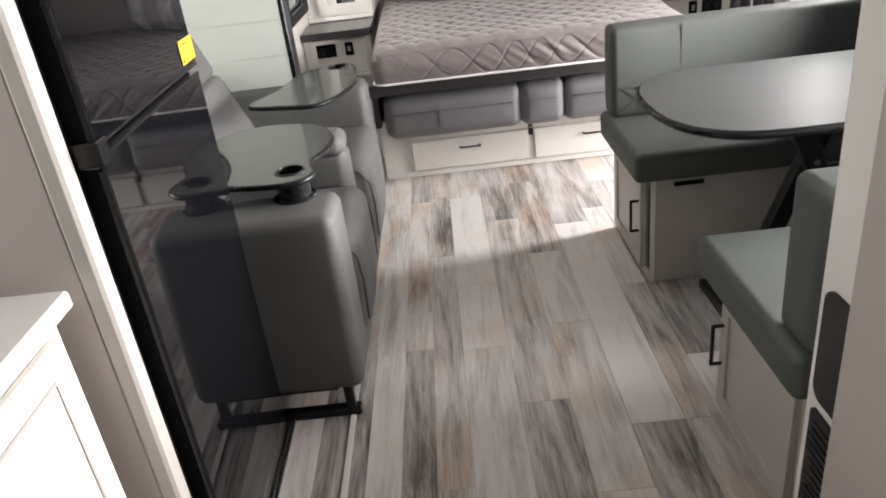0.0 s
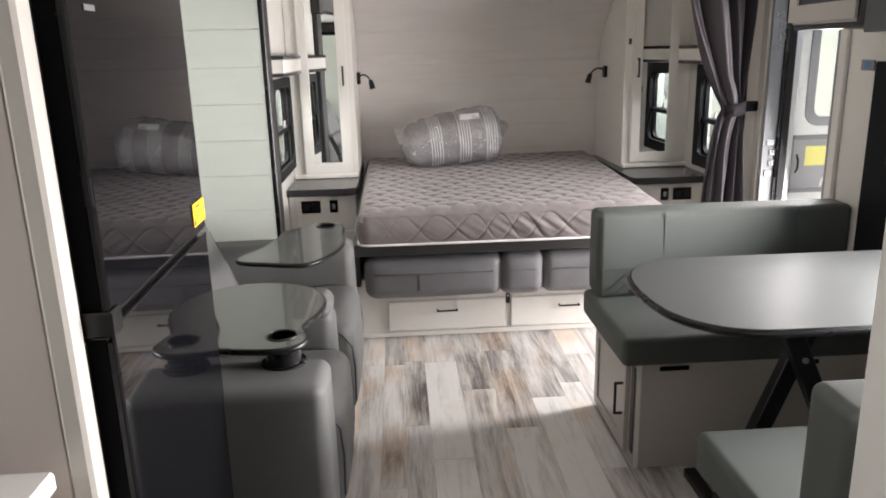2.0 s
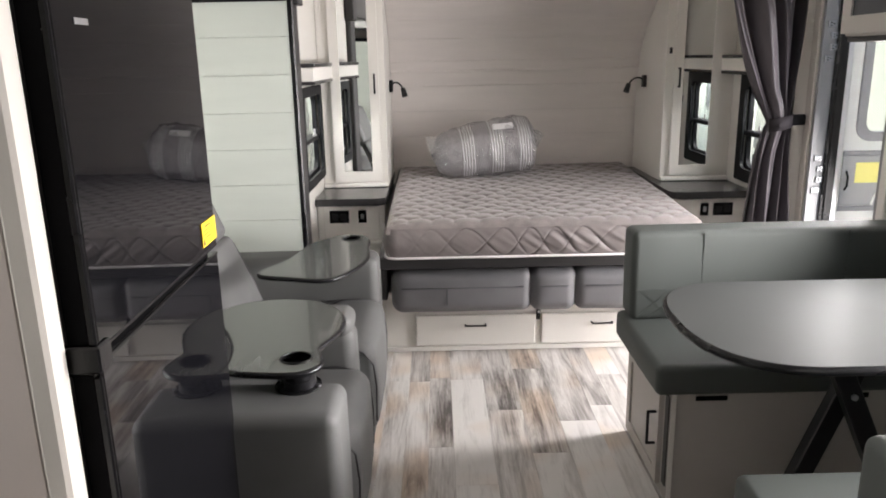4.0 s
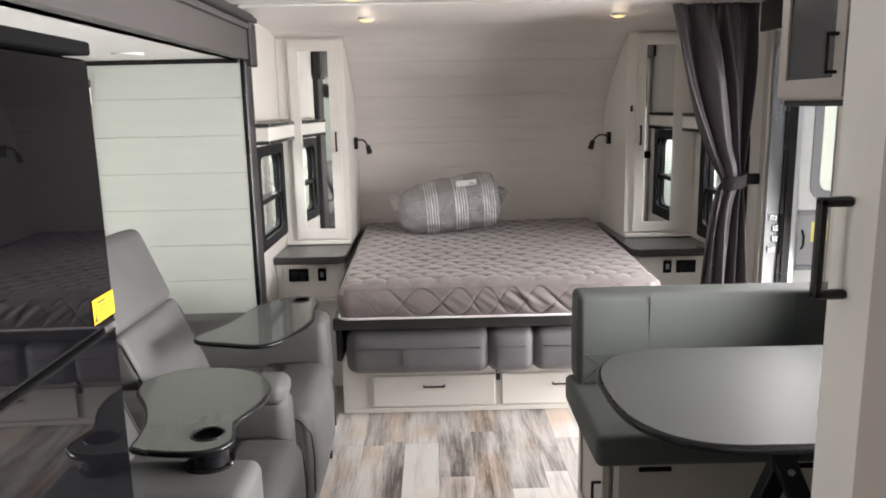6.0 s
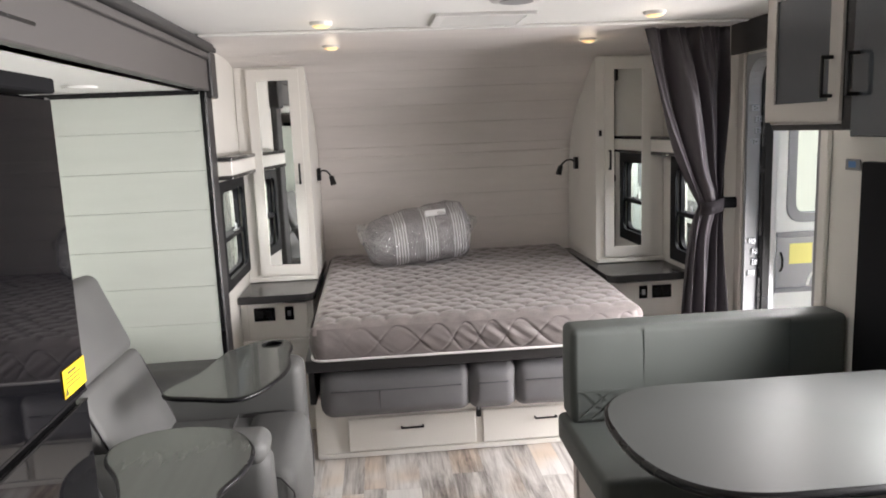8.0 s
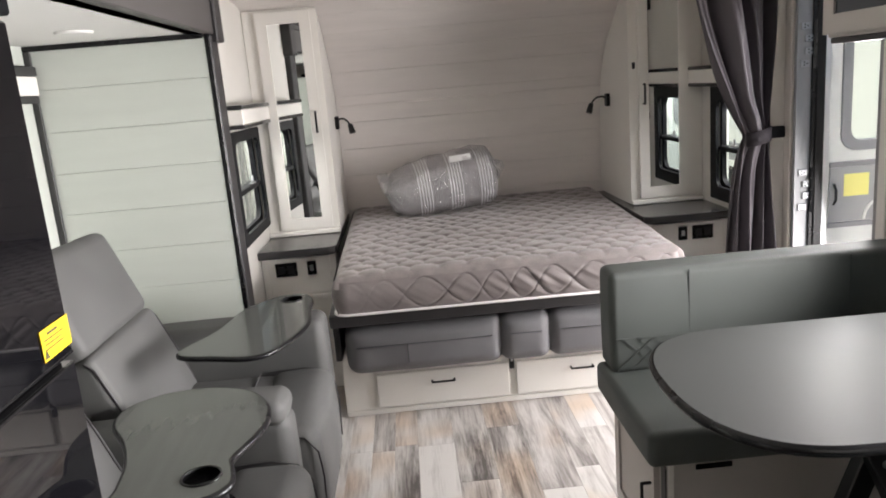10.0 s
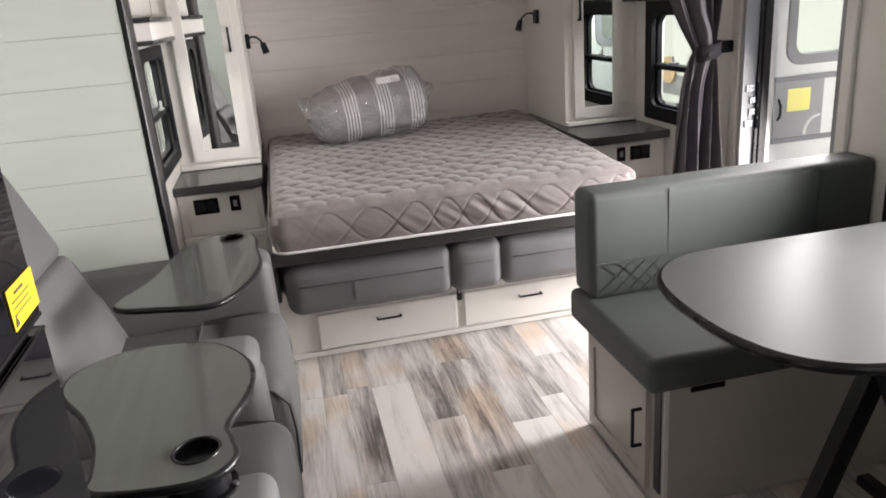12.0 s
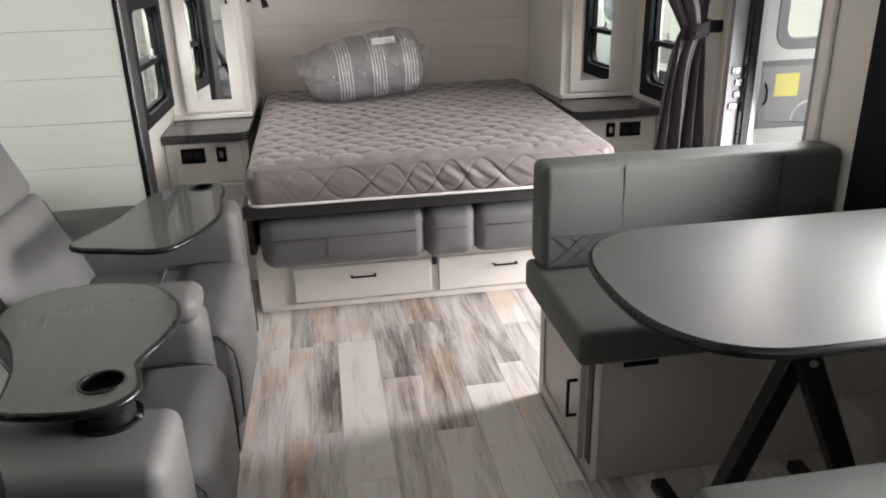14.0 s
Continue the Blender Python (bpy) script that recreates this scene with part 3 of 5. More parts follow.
# entry door swung out at a right angle, seen on its inner face
door = thing("door_1", (1.33, -0.2, 0), "white entry door swung open outside, grey panel and window", "door", kind="structure")
DX0, DX1, DY = 1.392, 2.03, -0.258
part("leaf", ring_prism(rounded(DX0, DX1, -0.04, 1.85, 0.10), rounded(1.462, 1.79, 1.134, 1.704, 0.05), 1, DY, DY + 0.035), M_RVWHITE, door)
part("window_frame", ring_prism(rounded(1.442, 1.81, 1.113, 1.725, 0.07), rounded(1.482, 1.77, 1.155, 1.683, 0.05), 1, DY - 0.012, DY + 0.047), M_RVGREY, door, "grey rounded window surround")
pane = part("pane", box(1.467, 1.785, DY + 0.015, DY + 0.019, 1.14, 1.70, 0), M_GLASS, door, "clear glass pane")
pane.visible_shadow = False
part("belt", box(DX0 + 0.004, DX1 - 0.01, DY - 0.010, DY - 0.001, 1.046, 1.069, 0.002), M_RVGREY, door, "grey belt moulding")
part("lower_belt", box(DX0 + 0.004, DX1 - 0.01, DY - 0.010, DY - 0.001, 0.783, 0.806, 0.002), M_RVGREY, door, "grey lower moulding")
part("grey_panel", box(DX0 + 0.006, 1.640, DY - 0.006, DY - 0.001, 0.807, 1.045, 0.002), surf("mid_grey_panel", (0.30, 0.305, 0.31), 0.4, 0.04), door, "mid grey inset panel")
part("sticker", box(1.462, 1.572, DY - 0.0085, DY - 0.0065, 0.918, 1.014, 0), surf("pale_yellow_sticker", (0.72, 0.68, 0.22), 0.5, 0.03), door, "pale yellow sticker")
part("grip", tube([(1.420, DY - 0.004, 0.885), (1.423, DY - 0.018, 0.905), (1.423, DY - 0.018, 0.948), (1.420, DY - 0.004, 0.975)], 0.005), M_BPLAST, door, "slim black grip")
bm = tube([(1.555, DY - 0.009, 0.812)] + [(1.625 - 0.07 * math.cos(radians(a)), DY - 0.009, 0.812 + 0.08 * math.sin(radians(a))) for a in range(10, 91, 16)], 0.006)
part("arc_trim", bm, M_RVWHITE, door, "white quarter-round trim")
latch = part("latch_plate", box(1.715, 1.778, DY - 0.016, DY - 0.001, 0.932, 1.022, 0.006), M_CHROME, door, "chrome latch plate")
part("lever", box(1.728, 1.764, DY - 0.028, DY - 0.0165, 0.953, 0.975, 0.004), M_CHROME, latch)
part("lower_latch", tube([(1.72, DY - 0.004, 0.852), (1.74, DY - 0.03, 0.873), (1.766, DY - 0.03, 0.895), (1.776, DY - 0.004, 0.911)], 0.007), M_CHROME, door, "chrome grab latch")
part("hinge_rail", box(1.322, 1.362, DY - 0.02, DY + 0.03, -0.04, 1.81, 0.004), M_BPLAST, door, "black folding screen-door rail")
part("edge_strip", box(1.364, 1.390, DY - 0.006, DY + 0.030, -0.04, 1.81, 0.002), M_CHROME, door, "grey metal edge strip")

# ---- bed alcove ----


def wardrobe(name, x0, x1, dx0, dx1, handle_x, label):
    w = thing(name, ((x0 + x1) / 2, 0.75, 0.78), label, "wardrobe")
    sec = [(0.747, 0.779)]
    i = [p for p in SECTION if 0.779 < p[1] and p[0] > 0.747]
    top = cap_at(0, [min(SECTION, key=lambda p: abs(p[0] - 0.747)), (0, 0)])[0]
    sec += [(p[0] - 0.016, p[1] - 0.006) for p in [(1.398, 0.779)] + i] + [(0.747, top[1] - 0.014)]
    part("body", prism(sec, 0, x0, x1), M_WHITE, w)
    d = part("door", ring_prism([(dx0, 0.815), (dx1, 0.815), (dx1, 1.966), (dx0, 1.966)], [(dx0 + 0.055, 0.872), (dx1 - 0.055, 0.872), (dx1 - 0.055, 1.903), (dx0 + 0.055, 1.903)], 1, 0.727, 0.745), M_WHITE, w, "white framed mirror door")
    mid = (dx0 + dx1) / 2
    hang = Matrix.Translation((mid, 0.7355, 0)) @ pose(0, 0, 0, 0, 0, -3.6 if mid < 0 else 0) @ Matrix.Translation((-mid, -0.7355, 0))
    part("mirror", box(dx0 + 0.0535, dx1 - 0.0535, 0.7335, 0.7375, 0.870, 1.905, 0, tf=hang), M_MIRROR, d, "tall silvered mirror")
    pull(handle_x, 0.727, 1.388, 0.115, (0, 0, 1), (0, -1, 0), d, 0.028, 0.011)
    part("plinth", box(x0, x1, 0.715, 0.7465, 0.779, 0.803, 0.004), M_WHITE, w)
    part("top_rail", box(x0 + 0.004, x1 - 0.004, 0.738, 0.7455, 1.969, 1.977, 0.002), M_WHITE, w)
    return w


wl = wardrobe("wardrobe", XL + 0.003, -0.800, -1.118, -0.836, -0.859, "tall white wardrobe with mirrored door beside the bed")
wr = wardrobe("wardrobe", 0.848, XR - 0.003, 0.897, 1.175, 0.922, "tall white wardrobe with mirrored door next to curtain")
part("catch", box(0.866, 0.880, 0.730, 0.7455, 1.525, 1.560, 0.002), M_BLACK, wr, "small black catch")


def nightstand(name, x0, x1, inner, outlet_x, switch_x, label):
    """Built-in stand: white face with an outlet and a switch, charcoal top with a rounded inner corner."""
    n = thing(name, ((x0 + x1) / 2, 0.55, 0), label, "nightstand")
    part("body", box(x0, x1, 0.402, 1.35, 0.002, 0.735, 0.003), M_WHITE, n)
    a, b = (x0, x1 + 0.012) if inner > 0 else (x0 - 0.012, x1)
    r = 0.05
    pts = [(a, 1.345), (a, 0.345), (b - r, 0.345)] + [(b - r + r * math.sin(radians(t)), 0.345 + r - r * math.cos(radians(t))) for t in range(15, 91, 15)] + [(b, 1.345)]
    if inner < 0:
        pts = [(a + b - p, q) for p, q in pts]
    part("top", prism(pts, 2, 0.7365, 0.777, 0.004), M_TOP, n, "charcoal laminate top with a rounded corner")
    part("face_panel", box(x0 + 0.035, x1 - 0.03, 0.394, 0.4015, 0.535, 0.722, 0.003), M_WHITE, n)
    part("ledge", box(x0, x1 - 0.001, 0.385, 0.4015, 0.505, 0.525, 0.003), M_WHITE, n)
    o = part("outlet", box(outlet_x - 0.055, outlet_x + 0.055, 0.386, 0.3935, 0.632, 0.704, 0.002), M_BPLAST, n, "black double outlet plate")
    for k in (-0.024, 0.024):
        part("socket", box(outlet_x + k - 0.017, outlet_x + k + 0.017, 0.3835, 0.3855, 0.648, 0.688, 0.001), M_BLACK, o)
    s = part("switch_plate", box(switch_x - 0.023, switch_x + 0.023, 0.386, 0.3935, 0.632, 0.704, 0.002), M_BPLAST, n, "black charging switch plate")
    part("switch", box(switch_x - 0.009, switch_x + 0.009, 0.3815, 0.3855, 0.655, 0.684, 0.001), M_CHROME, s)
    return n


nightstand("nightstand", XL + 0.004, -0.806, 1, -1.062, -0.932, "built-in white nightstand with charcoal top and black outlets")
nightstand("nightstand", 0.806, XR - 0.004, -1, 1.110, 1.005, "built-in white nightstand with charcoal top by the curtain")


def shelf(x0, x1, label, side):
    s = thing("wall_shelf", ((x0 + x1) / 2, 0.4, 1.42), label, "shelf")
    part("band", box(x0, x1, 0.065, 0.7455, 1.425, 1.492, 0.003), M_WHITE, s)
    part("top", box(x0 - 0.004, x1 + 0.004, 0.060, 0.7455, 1.4935, 1.512, 0.003), M_TOP, s, "charcoal top edge")
    part("underside", box(x0 - 0.002, x1 + 0.002, 0.062, 0.7455, 1.406, 1.4235, 0.003), M_TOP, s, "charcoal lower edge")


shelf(XL + 0.003, XL + 0.085, "white shelf with charcoal edges over the window", -1)
shelf(XR - 0.085, XR - 0.003, "white shelf with charcoal edges over the bed window", 1)

# valance along the slide-out's back wall
va = thing("window_valance", (SLIDE_X, -0.6, 1.59), "white valance with charcoal edges on slide-out wall", "valance")
part("band", box(SLIDE_X + 0.002, SLIDE_X + 0.044, -1.05, -0.142, 1.618, 1.694, 0.003), M_WHITE, va)
part("top", box(SLIDE_X + 0.002, SLIDE_X + 0.047, -1.05, -0.140, 1.6955, 1.734, 0.003), M_TRIM, va, "charcoal top edge")
part("underside", box(SLIDE_X + 0.002, SLIDE_X + 0.040, -1.05, -0.142, 1.588, 1.6165, 0.003), M_TRIM, va, "charcoal lower edge")


def reading_lamp(x, side, reach):
    l = thing("reading_lamp", (x, 1.14, 1.362), "small black gooseneck reading lamp on wardrobe side", "lamp", "reading lamps")
    x1 = x + side * 0.022
    part("mount", box(min(x, x1), max(x, x1), 1.115, 1.165, 1.320, 1.395, 0.003), M_BLACK, l)
    run = [(0.14, 1.14, 1.368), (0.32, 1.13, 1.380), (0.56, 1.12, 1.378), (0.78, 1.105, 1.358), (0.88, 1.095, 1.335)]
    part("neck", tube([(x + side * reach * f, y, z) for f, y, z in run], 0.0055), M_BLACK, l)
    part("head", rod((x + side * reach * 0.87, 1.096, 1.345), (x + side * reach, 1.085, 1.292), 0.014, None, 14, 0.019), M_BLACK, l)


reading_lamp(-0.798, 1, 0.100)
reading_lamp(0.846, -1, 0.138)

# bed base with two drawers
base = thing("bed_base", (0, 0.1, 0), "white bed base with two handled drawers", "bed base")
part("carcass", box(-0.795, 0.795, 0.018, 1.34, 0.002, 0.335, 0.003), M_WHITE, base)
part("toe_rail", box(-0.790, 0.790, 0.006, 0.0175, 0.002, 0.026, 0.002), M_WHITE, base)
part("top_rail", box(-0.640, 0.690, 0.004, 0.0175, 0.222, 0.262, 0.002), M_WHITE, base)
for a, b in ((-0.637, 0.0), (0.035, 0.672)):
    d = part("drawer", box(a, b, 0.0, 0.0175, 0.036, 0.205, 0.004), M_WHITE, base, "white slab drawer")
    pull((a + b) / 2 + 0.0, 0.0, 0.152, 0.115, (1, 0, 0), (0, -1, 0), d, 0.026, 0.009)
lt = part("latch", box(0.006, 0.028, 0.002, 0.0175, 0.170, 0.285, 0.002), M_BLACK, base, "black strap latch")
part("rivet", rod((0.017, 0.002, 0.215), (0.017, -0.004, 0.215), 0.006), M_CHROME, lt)

# folded sofa under the bed
sofa = thing("folded_sofa", (0.1, 0.1, 0.336), "slate grey jackknife sofa folded under the bed", "sofa")
for i, (a, b) in enumerate(((-0.745, -0.036), (-0.052, 0.188), (0.172, 0.80))):
    part("cushion", cushion(a, b, -0.180, 0.60, 0.276, 0.502, 0.055, 0.014, wob=0.008, k=12), M_SOFA, sofa, smooth=True)
    part("piping", box(a + 0.050, b - 0.050, -0.1965, -0.181, 0.4155, 0.4175, 0.001), M_SEAMR, sofa)
part("pan", box(-0.62, 0.76, -0.02, 0.60, 0.2630, 0.2755, 0.002), M_BLACK, sofa, "black steel pan")
part("tab", box(-0.470, -0.4665, -0.1960, -0.183, 0.330, 0.4150, 0.001), M_SEAMR, sofa, "seam tab")

# folding bed platform
bed = thing("murphy_bed", (0, 0.5, 0.336), "charcoal folding bed platform with side arms", "bed")
TILT = pose(0, 0, 0, 3.2, 0, 0)
part("platform", box(-0.800, 0.792, -0.205, 1.25, 0.520, 0.582, 0.006, tf=Matrix.Translation((0, -0.2, 0.56)) @ TILT @ Matrix.Translation((0, 0.2, -0.56))), M_TRIM, bed)
for x in (-0.798, 0.762):
    part("side_arm", box(x, x + 0.028, -0.13, 0.5, 0.340, 0.53, 0.004), M_TRIM, bed)


def mattress():
    x0, x1, y0, y1, z0, z1 = -0.765, 0.780, -0.235, 1.335, 0.590, 0.752
    rise = 0.060
    m = thing("mattress", (0, 0.5, 0.60), "taupe quilted mattress with white piping", "mattress")

    def lift(y):
        return rise * max(0, (y - y0) / (y1 - y0))

    def quilt(x, y):
        """Hexagonal scallop stitching."""
        s = 0.120
        row = math.floor(y / (s * 0.60))
        u = x / s + (0.5 if row % 2 else 0.0)
        fx = u - math.floor(u) - 0.5
        fy = y / (s * 0.60) - row - 0.5
        d = max(abs(fx) * 2 + 0.0, (abs(fx) * 1.0 + abs(fy) * 1.35))
        return 0.0115 * (1 - min(1, d) ** 4)

    def edge(x, y):
        e = min(x - x0, x1 - x, y - y0, y1 - y)
        r = 0.045
        return -r * (1 - math.sqrt(max(0, 1 - (1 - min(1, e / r)) ** 2))) if e < r else 0.0

    own = bmesh.new()
    nx, ny = 210, 190
    g = []
    for i in range(nx + 1):
        row = []
        for j in range(ny + 1):
            x = x0 + (x1 - x0) * i / nx
            y = y0 + (y1 - y0) * j / ny
            q = quilt(x + 0.034 * noise.noise((x * 4, y * 4, 0)), y + 0.030 * noise.noise((x * 5, y * 5, 5)))
            z = z1 + lift(y) + edge(x, y) + q * min(1, max(0, min(x - x0, x1 - x, y - y0, y1 - y) / 0.06)) + 0.008 * noise.noise((x * 3, y * 3, 2)) + 0.004 * noise.noise((x * 14, y * 9, 7)) * (0.5 + 0.5 * noise.noise((x * 2, y * 2, 3)))
            row.append(own.verts.new((x, y, z)))
        g.append(row)
    for i in range(nx):
        for j in range(ny):
            own.faces.new((g[i][j], g[i + 1][j], g[i + 1][j + 1], g[i][j + 1]))
    part("quilted_top", own, M_MATT, m, "velvety honeycomb-quilted top", smooth=True)

    # side border with wavy diamond stitching
    loop = []
    n = 260
    r = 0.06
    out = rounded(x0, x1, y0, y1, r, 8)
    pts = []
    for a, b in zip(out, out[1:] + out[:1]):
        k = max(1, int(math.hypot(b[0] - a[0], b[1] - a[1]) / 0.006))
        pts += [(a[0] + (b[0] - a[0]) * s / k, a[1] + (b[1] - a[1]) * s / k) for s in range(k)]
    own = bmesh.new()
    rows = 28
    grid = []
    cx, cy = (x0 + x1) / 2, (y0 + y1) / 2
    for p in pts:
        nxv = Vector((max(0, abs(p[0] - cx) - (x1 - x0) / 2 + r) * (1 if p[0] > cx else -1), max(0, abs(p[1] - cy) - (y1 - y0) / 2 + r) * (1 if p[1] > cy else -1)))
        nxv = nxv.normalized() if nxv.length > 1e-6 else Vector((0, -1))
        s = p[0] * (1 if abs(nxv.y) > 0.5 else 0) + p[1] * (1 if abs(nxv.y) <= 0.5 else 0)
        col = []
        for k in range(rows + 1):
            h = k / rows
            wave = 0.5 + 0.46 * math.sin(s / 0.150 * math.pi + 1.3 * noise.noise((s * 2.6, 0, 0)))
            d1 = abs(h - wave)
            d2 = abs(h - (1 - wave))
            groove = math.exp(-(min(d1, d2) / 0.026) ** 2)
            swell = 0.014 * math.sin(math.pi * h) - 0.0070 * groove * max(0.25, min(1, (p[0] + 0.72) / 0.35))
            swell += (0.003 + 0.010 * max(0, min(1, (p[0] + 0.25) / 0.3)) * (0.5 + 0.5 * math.sin(s * 9.0))) * noise.noise((s * 26 + 5.0 * h, h * 1.6, 1.5)) * math.sin(math.pi * min(1, h * 1.02))
            z = z0 + (z1 - 0.020 - z0) * h + lift(p[1])
            q = Vector(p) + nxv * swell
            col.append(own.verts.new((q.x, q.y, z)))
        grid.append(col)
    for a, b in zip(grid, grid[1:] + grid[:1]):
        for k in range(rows):
            own.faces.new((a[k], b[k], b[k + 1], a[k + 1]))
    part("border", own, M_MSIDE, m, "satin wavy-quilted side border", smooth=True)
    own = bmesh.new()
    ring = [(p[0], p[1], z0 + lift(p[1]) - 0.003) for p in rounded(x0 - 0.004, x1 + 0.004, y0 - 0.004, y1 + 0.004, r, 8)]
    tube(ring + [ring[0]], 0.006, own, 8)
    part("piping", own, M_PIPE, m, "white edge piping", smooth=True)
    part("underside", box(x0 + 0.01, x1 - 0.01, y0 + 0.01, y1 - 0.01, z0 - 0.004, z0 + 0.05, 0, tf=Matrix.Translation((0, y0, z0)) @ pose(0, 0, 0, math.degrees(math.atan2(rise, y1 - y0))) @ Matrix.Translation((0, -y0, -z0))), M_MSIDE, m)


mattress()


def pillow():
    p = thing("pillow", (-0.2, 0.95, 0.83), "grey striped pillow rolled in clear plastic wrap", "pillow")
    tf = Matrix.Translation((-0.205, 0.97, 0.968)) @ pose(0, 0, 0, 14, -4, 4)
    lx, ry, rz = 0.318, 0.19, 0.150

    def shell(grow, wrink, a0=-1.0, a1=1.0, nu=60, nv=48, seed=0.0):
        own = bmesh.new()
        rings = []
        for i in range(nu + 1):
            u = a0 + (a1 - a0) * i / nu
            f = (1 - abs(u) ** (6.0 if u < 0 else 9.0)) ** 0.36 if abs(u) < 1 else 0.0
            f = max(f, 0.05)
            lean = 0.86 + 0.14 * (u + 1) / 2
            row = []
            for j in range(nv):
                a = 2 * math.pi * j / nv
                c, s = math.cos(a), math.sin(a)
                x = lx * u
                y = (ry + grow) * f * math.copysign(abs(c) ** 0.85, c) * (0.95 + 0.05 * u)
                z = (rz + grow) * f * math.copysign(abs(s) ** 0.80, s) * lean * (1 + 0.07 * math.sin(2.2 * u + 0.6) * max(0, s)) + 0.014 * u
                w = wrink * noise.noise((u * 5 + seed, c * 3, s * 3)) + 0.5 * wrink * noise.noise((u * 14 + seed, c * 7, s * 7))
                row.append(own.verts.new((x, y + w * c, z + w * s)))
            rings.append(row)
        for a, b in zip(rings, rings[1:]):
            for j in range(nv):
                own.faces.new((a[j], a[(j + 1) % nv], b[(j + 1) % nv], b[j]))
        own.faces.new(rings[0])
        own.faces.new(rings[-1])
        bmesh.ops.transform(own, matrix=tf, verts=own.verts)
        return own

    part("cushion", shell(0.0, 0.012), M_PILL, p, smooth=True)
    for c in (-0.36, 0.20, 0.74):
        for k in range(5):
            a = c + (k - 2) * 0.052
            if abs(a) < 0.93:
                part("stripe", shell(0.0035, 0.012, a - 0.010, a + 0.010, 1), M_STRIPE, p, "white woven stripe", smooth=True)
    wrap = part("wrapper", shell(0.014, 0.016, -1.06, 1.06, 90, 64, 3.0), M_WRAP, p, "clear crinkled plastic wrapper", smooth=True)
    wrap.visible_shadow = False
    for sx in (-1, 1):
        rng = random.Random(5 + sx)
        own = bmesh.new()
        loops = []
        n = 28
        for k in range(7):
            f = k / 6
            reach = (0.040 if sx < 0 else 0.045) * f
            ry2 = 0.150 - 0.045 * f if sx < 0 else 0.10 - 0.05 * f
            rz2 = 0.118 - 0.060 * f if sx < 0 else 0.085 - 0.055 * f
            row = []
            for j in range(n):
                a = 2 * math.pi * j / n
                w = 1 + (0.08 + 0.22 * f) * noise.noise((math.cos(a) * 2.6, math.sin(a) * 2.6, f * 1.5 + sx))
                row.append(own.verts.new(Vector((sx * (lx * 0.95 + reach * (1 + 0.5 * math.sin(a) + 0.25 * rng.random() * f)), ry2 * w * math.cos(a), 0.014 * sx + (0.050 * f if sx < 0 else 0.02 * f) + rz2 * w * math.sin(a)))))
            loops.append(row)
        for p0, p1 in zip(loops, loops[1:]):
            for j in range(n):
                own.faces.new((p0[j], p0[(j + 1) % n], p1[(j + 1) % n], p1[j]))
        bmesh.ops.transform(own, matrix=tf, verts=own.verts)
        ends = part("bag_end", own, M_WRAP, p, "gathered plastic bag end")
        ends.visible_shadow = False
    part("tag", box(-0.062, 0.062, -0.002, 0.002, -0.022, 0.022, 0, tf=tf @ Matrix.Translation((0.110, -0.085, 0.166)) @ pose(0, 0, 0, -62, 0, 0)), M_PAPER, p, "white paper tag")


pillow()

# ---- curtain ----


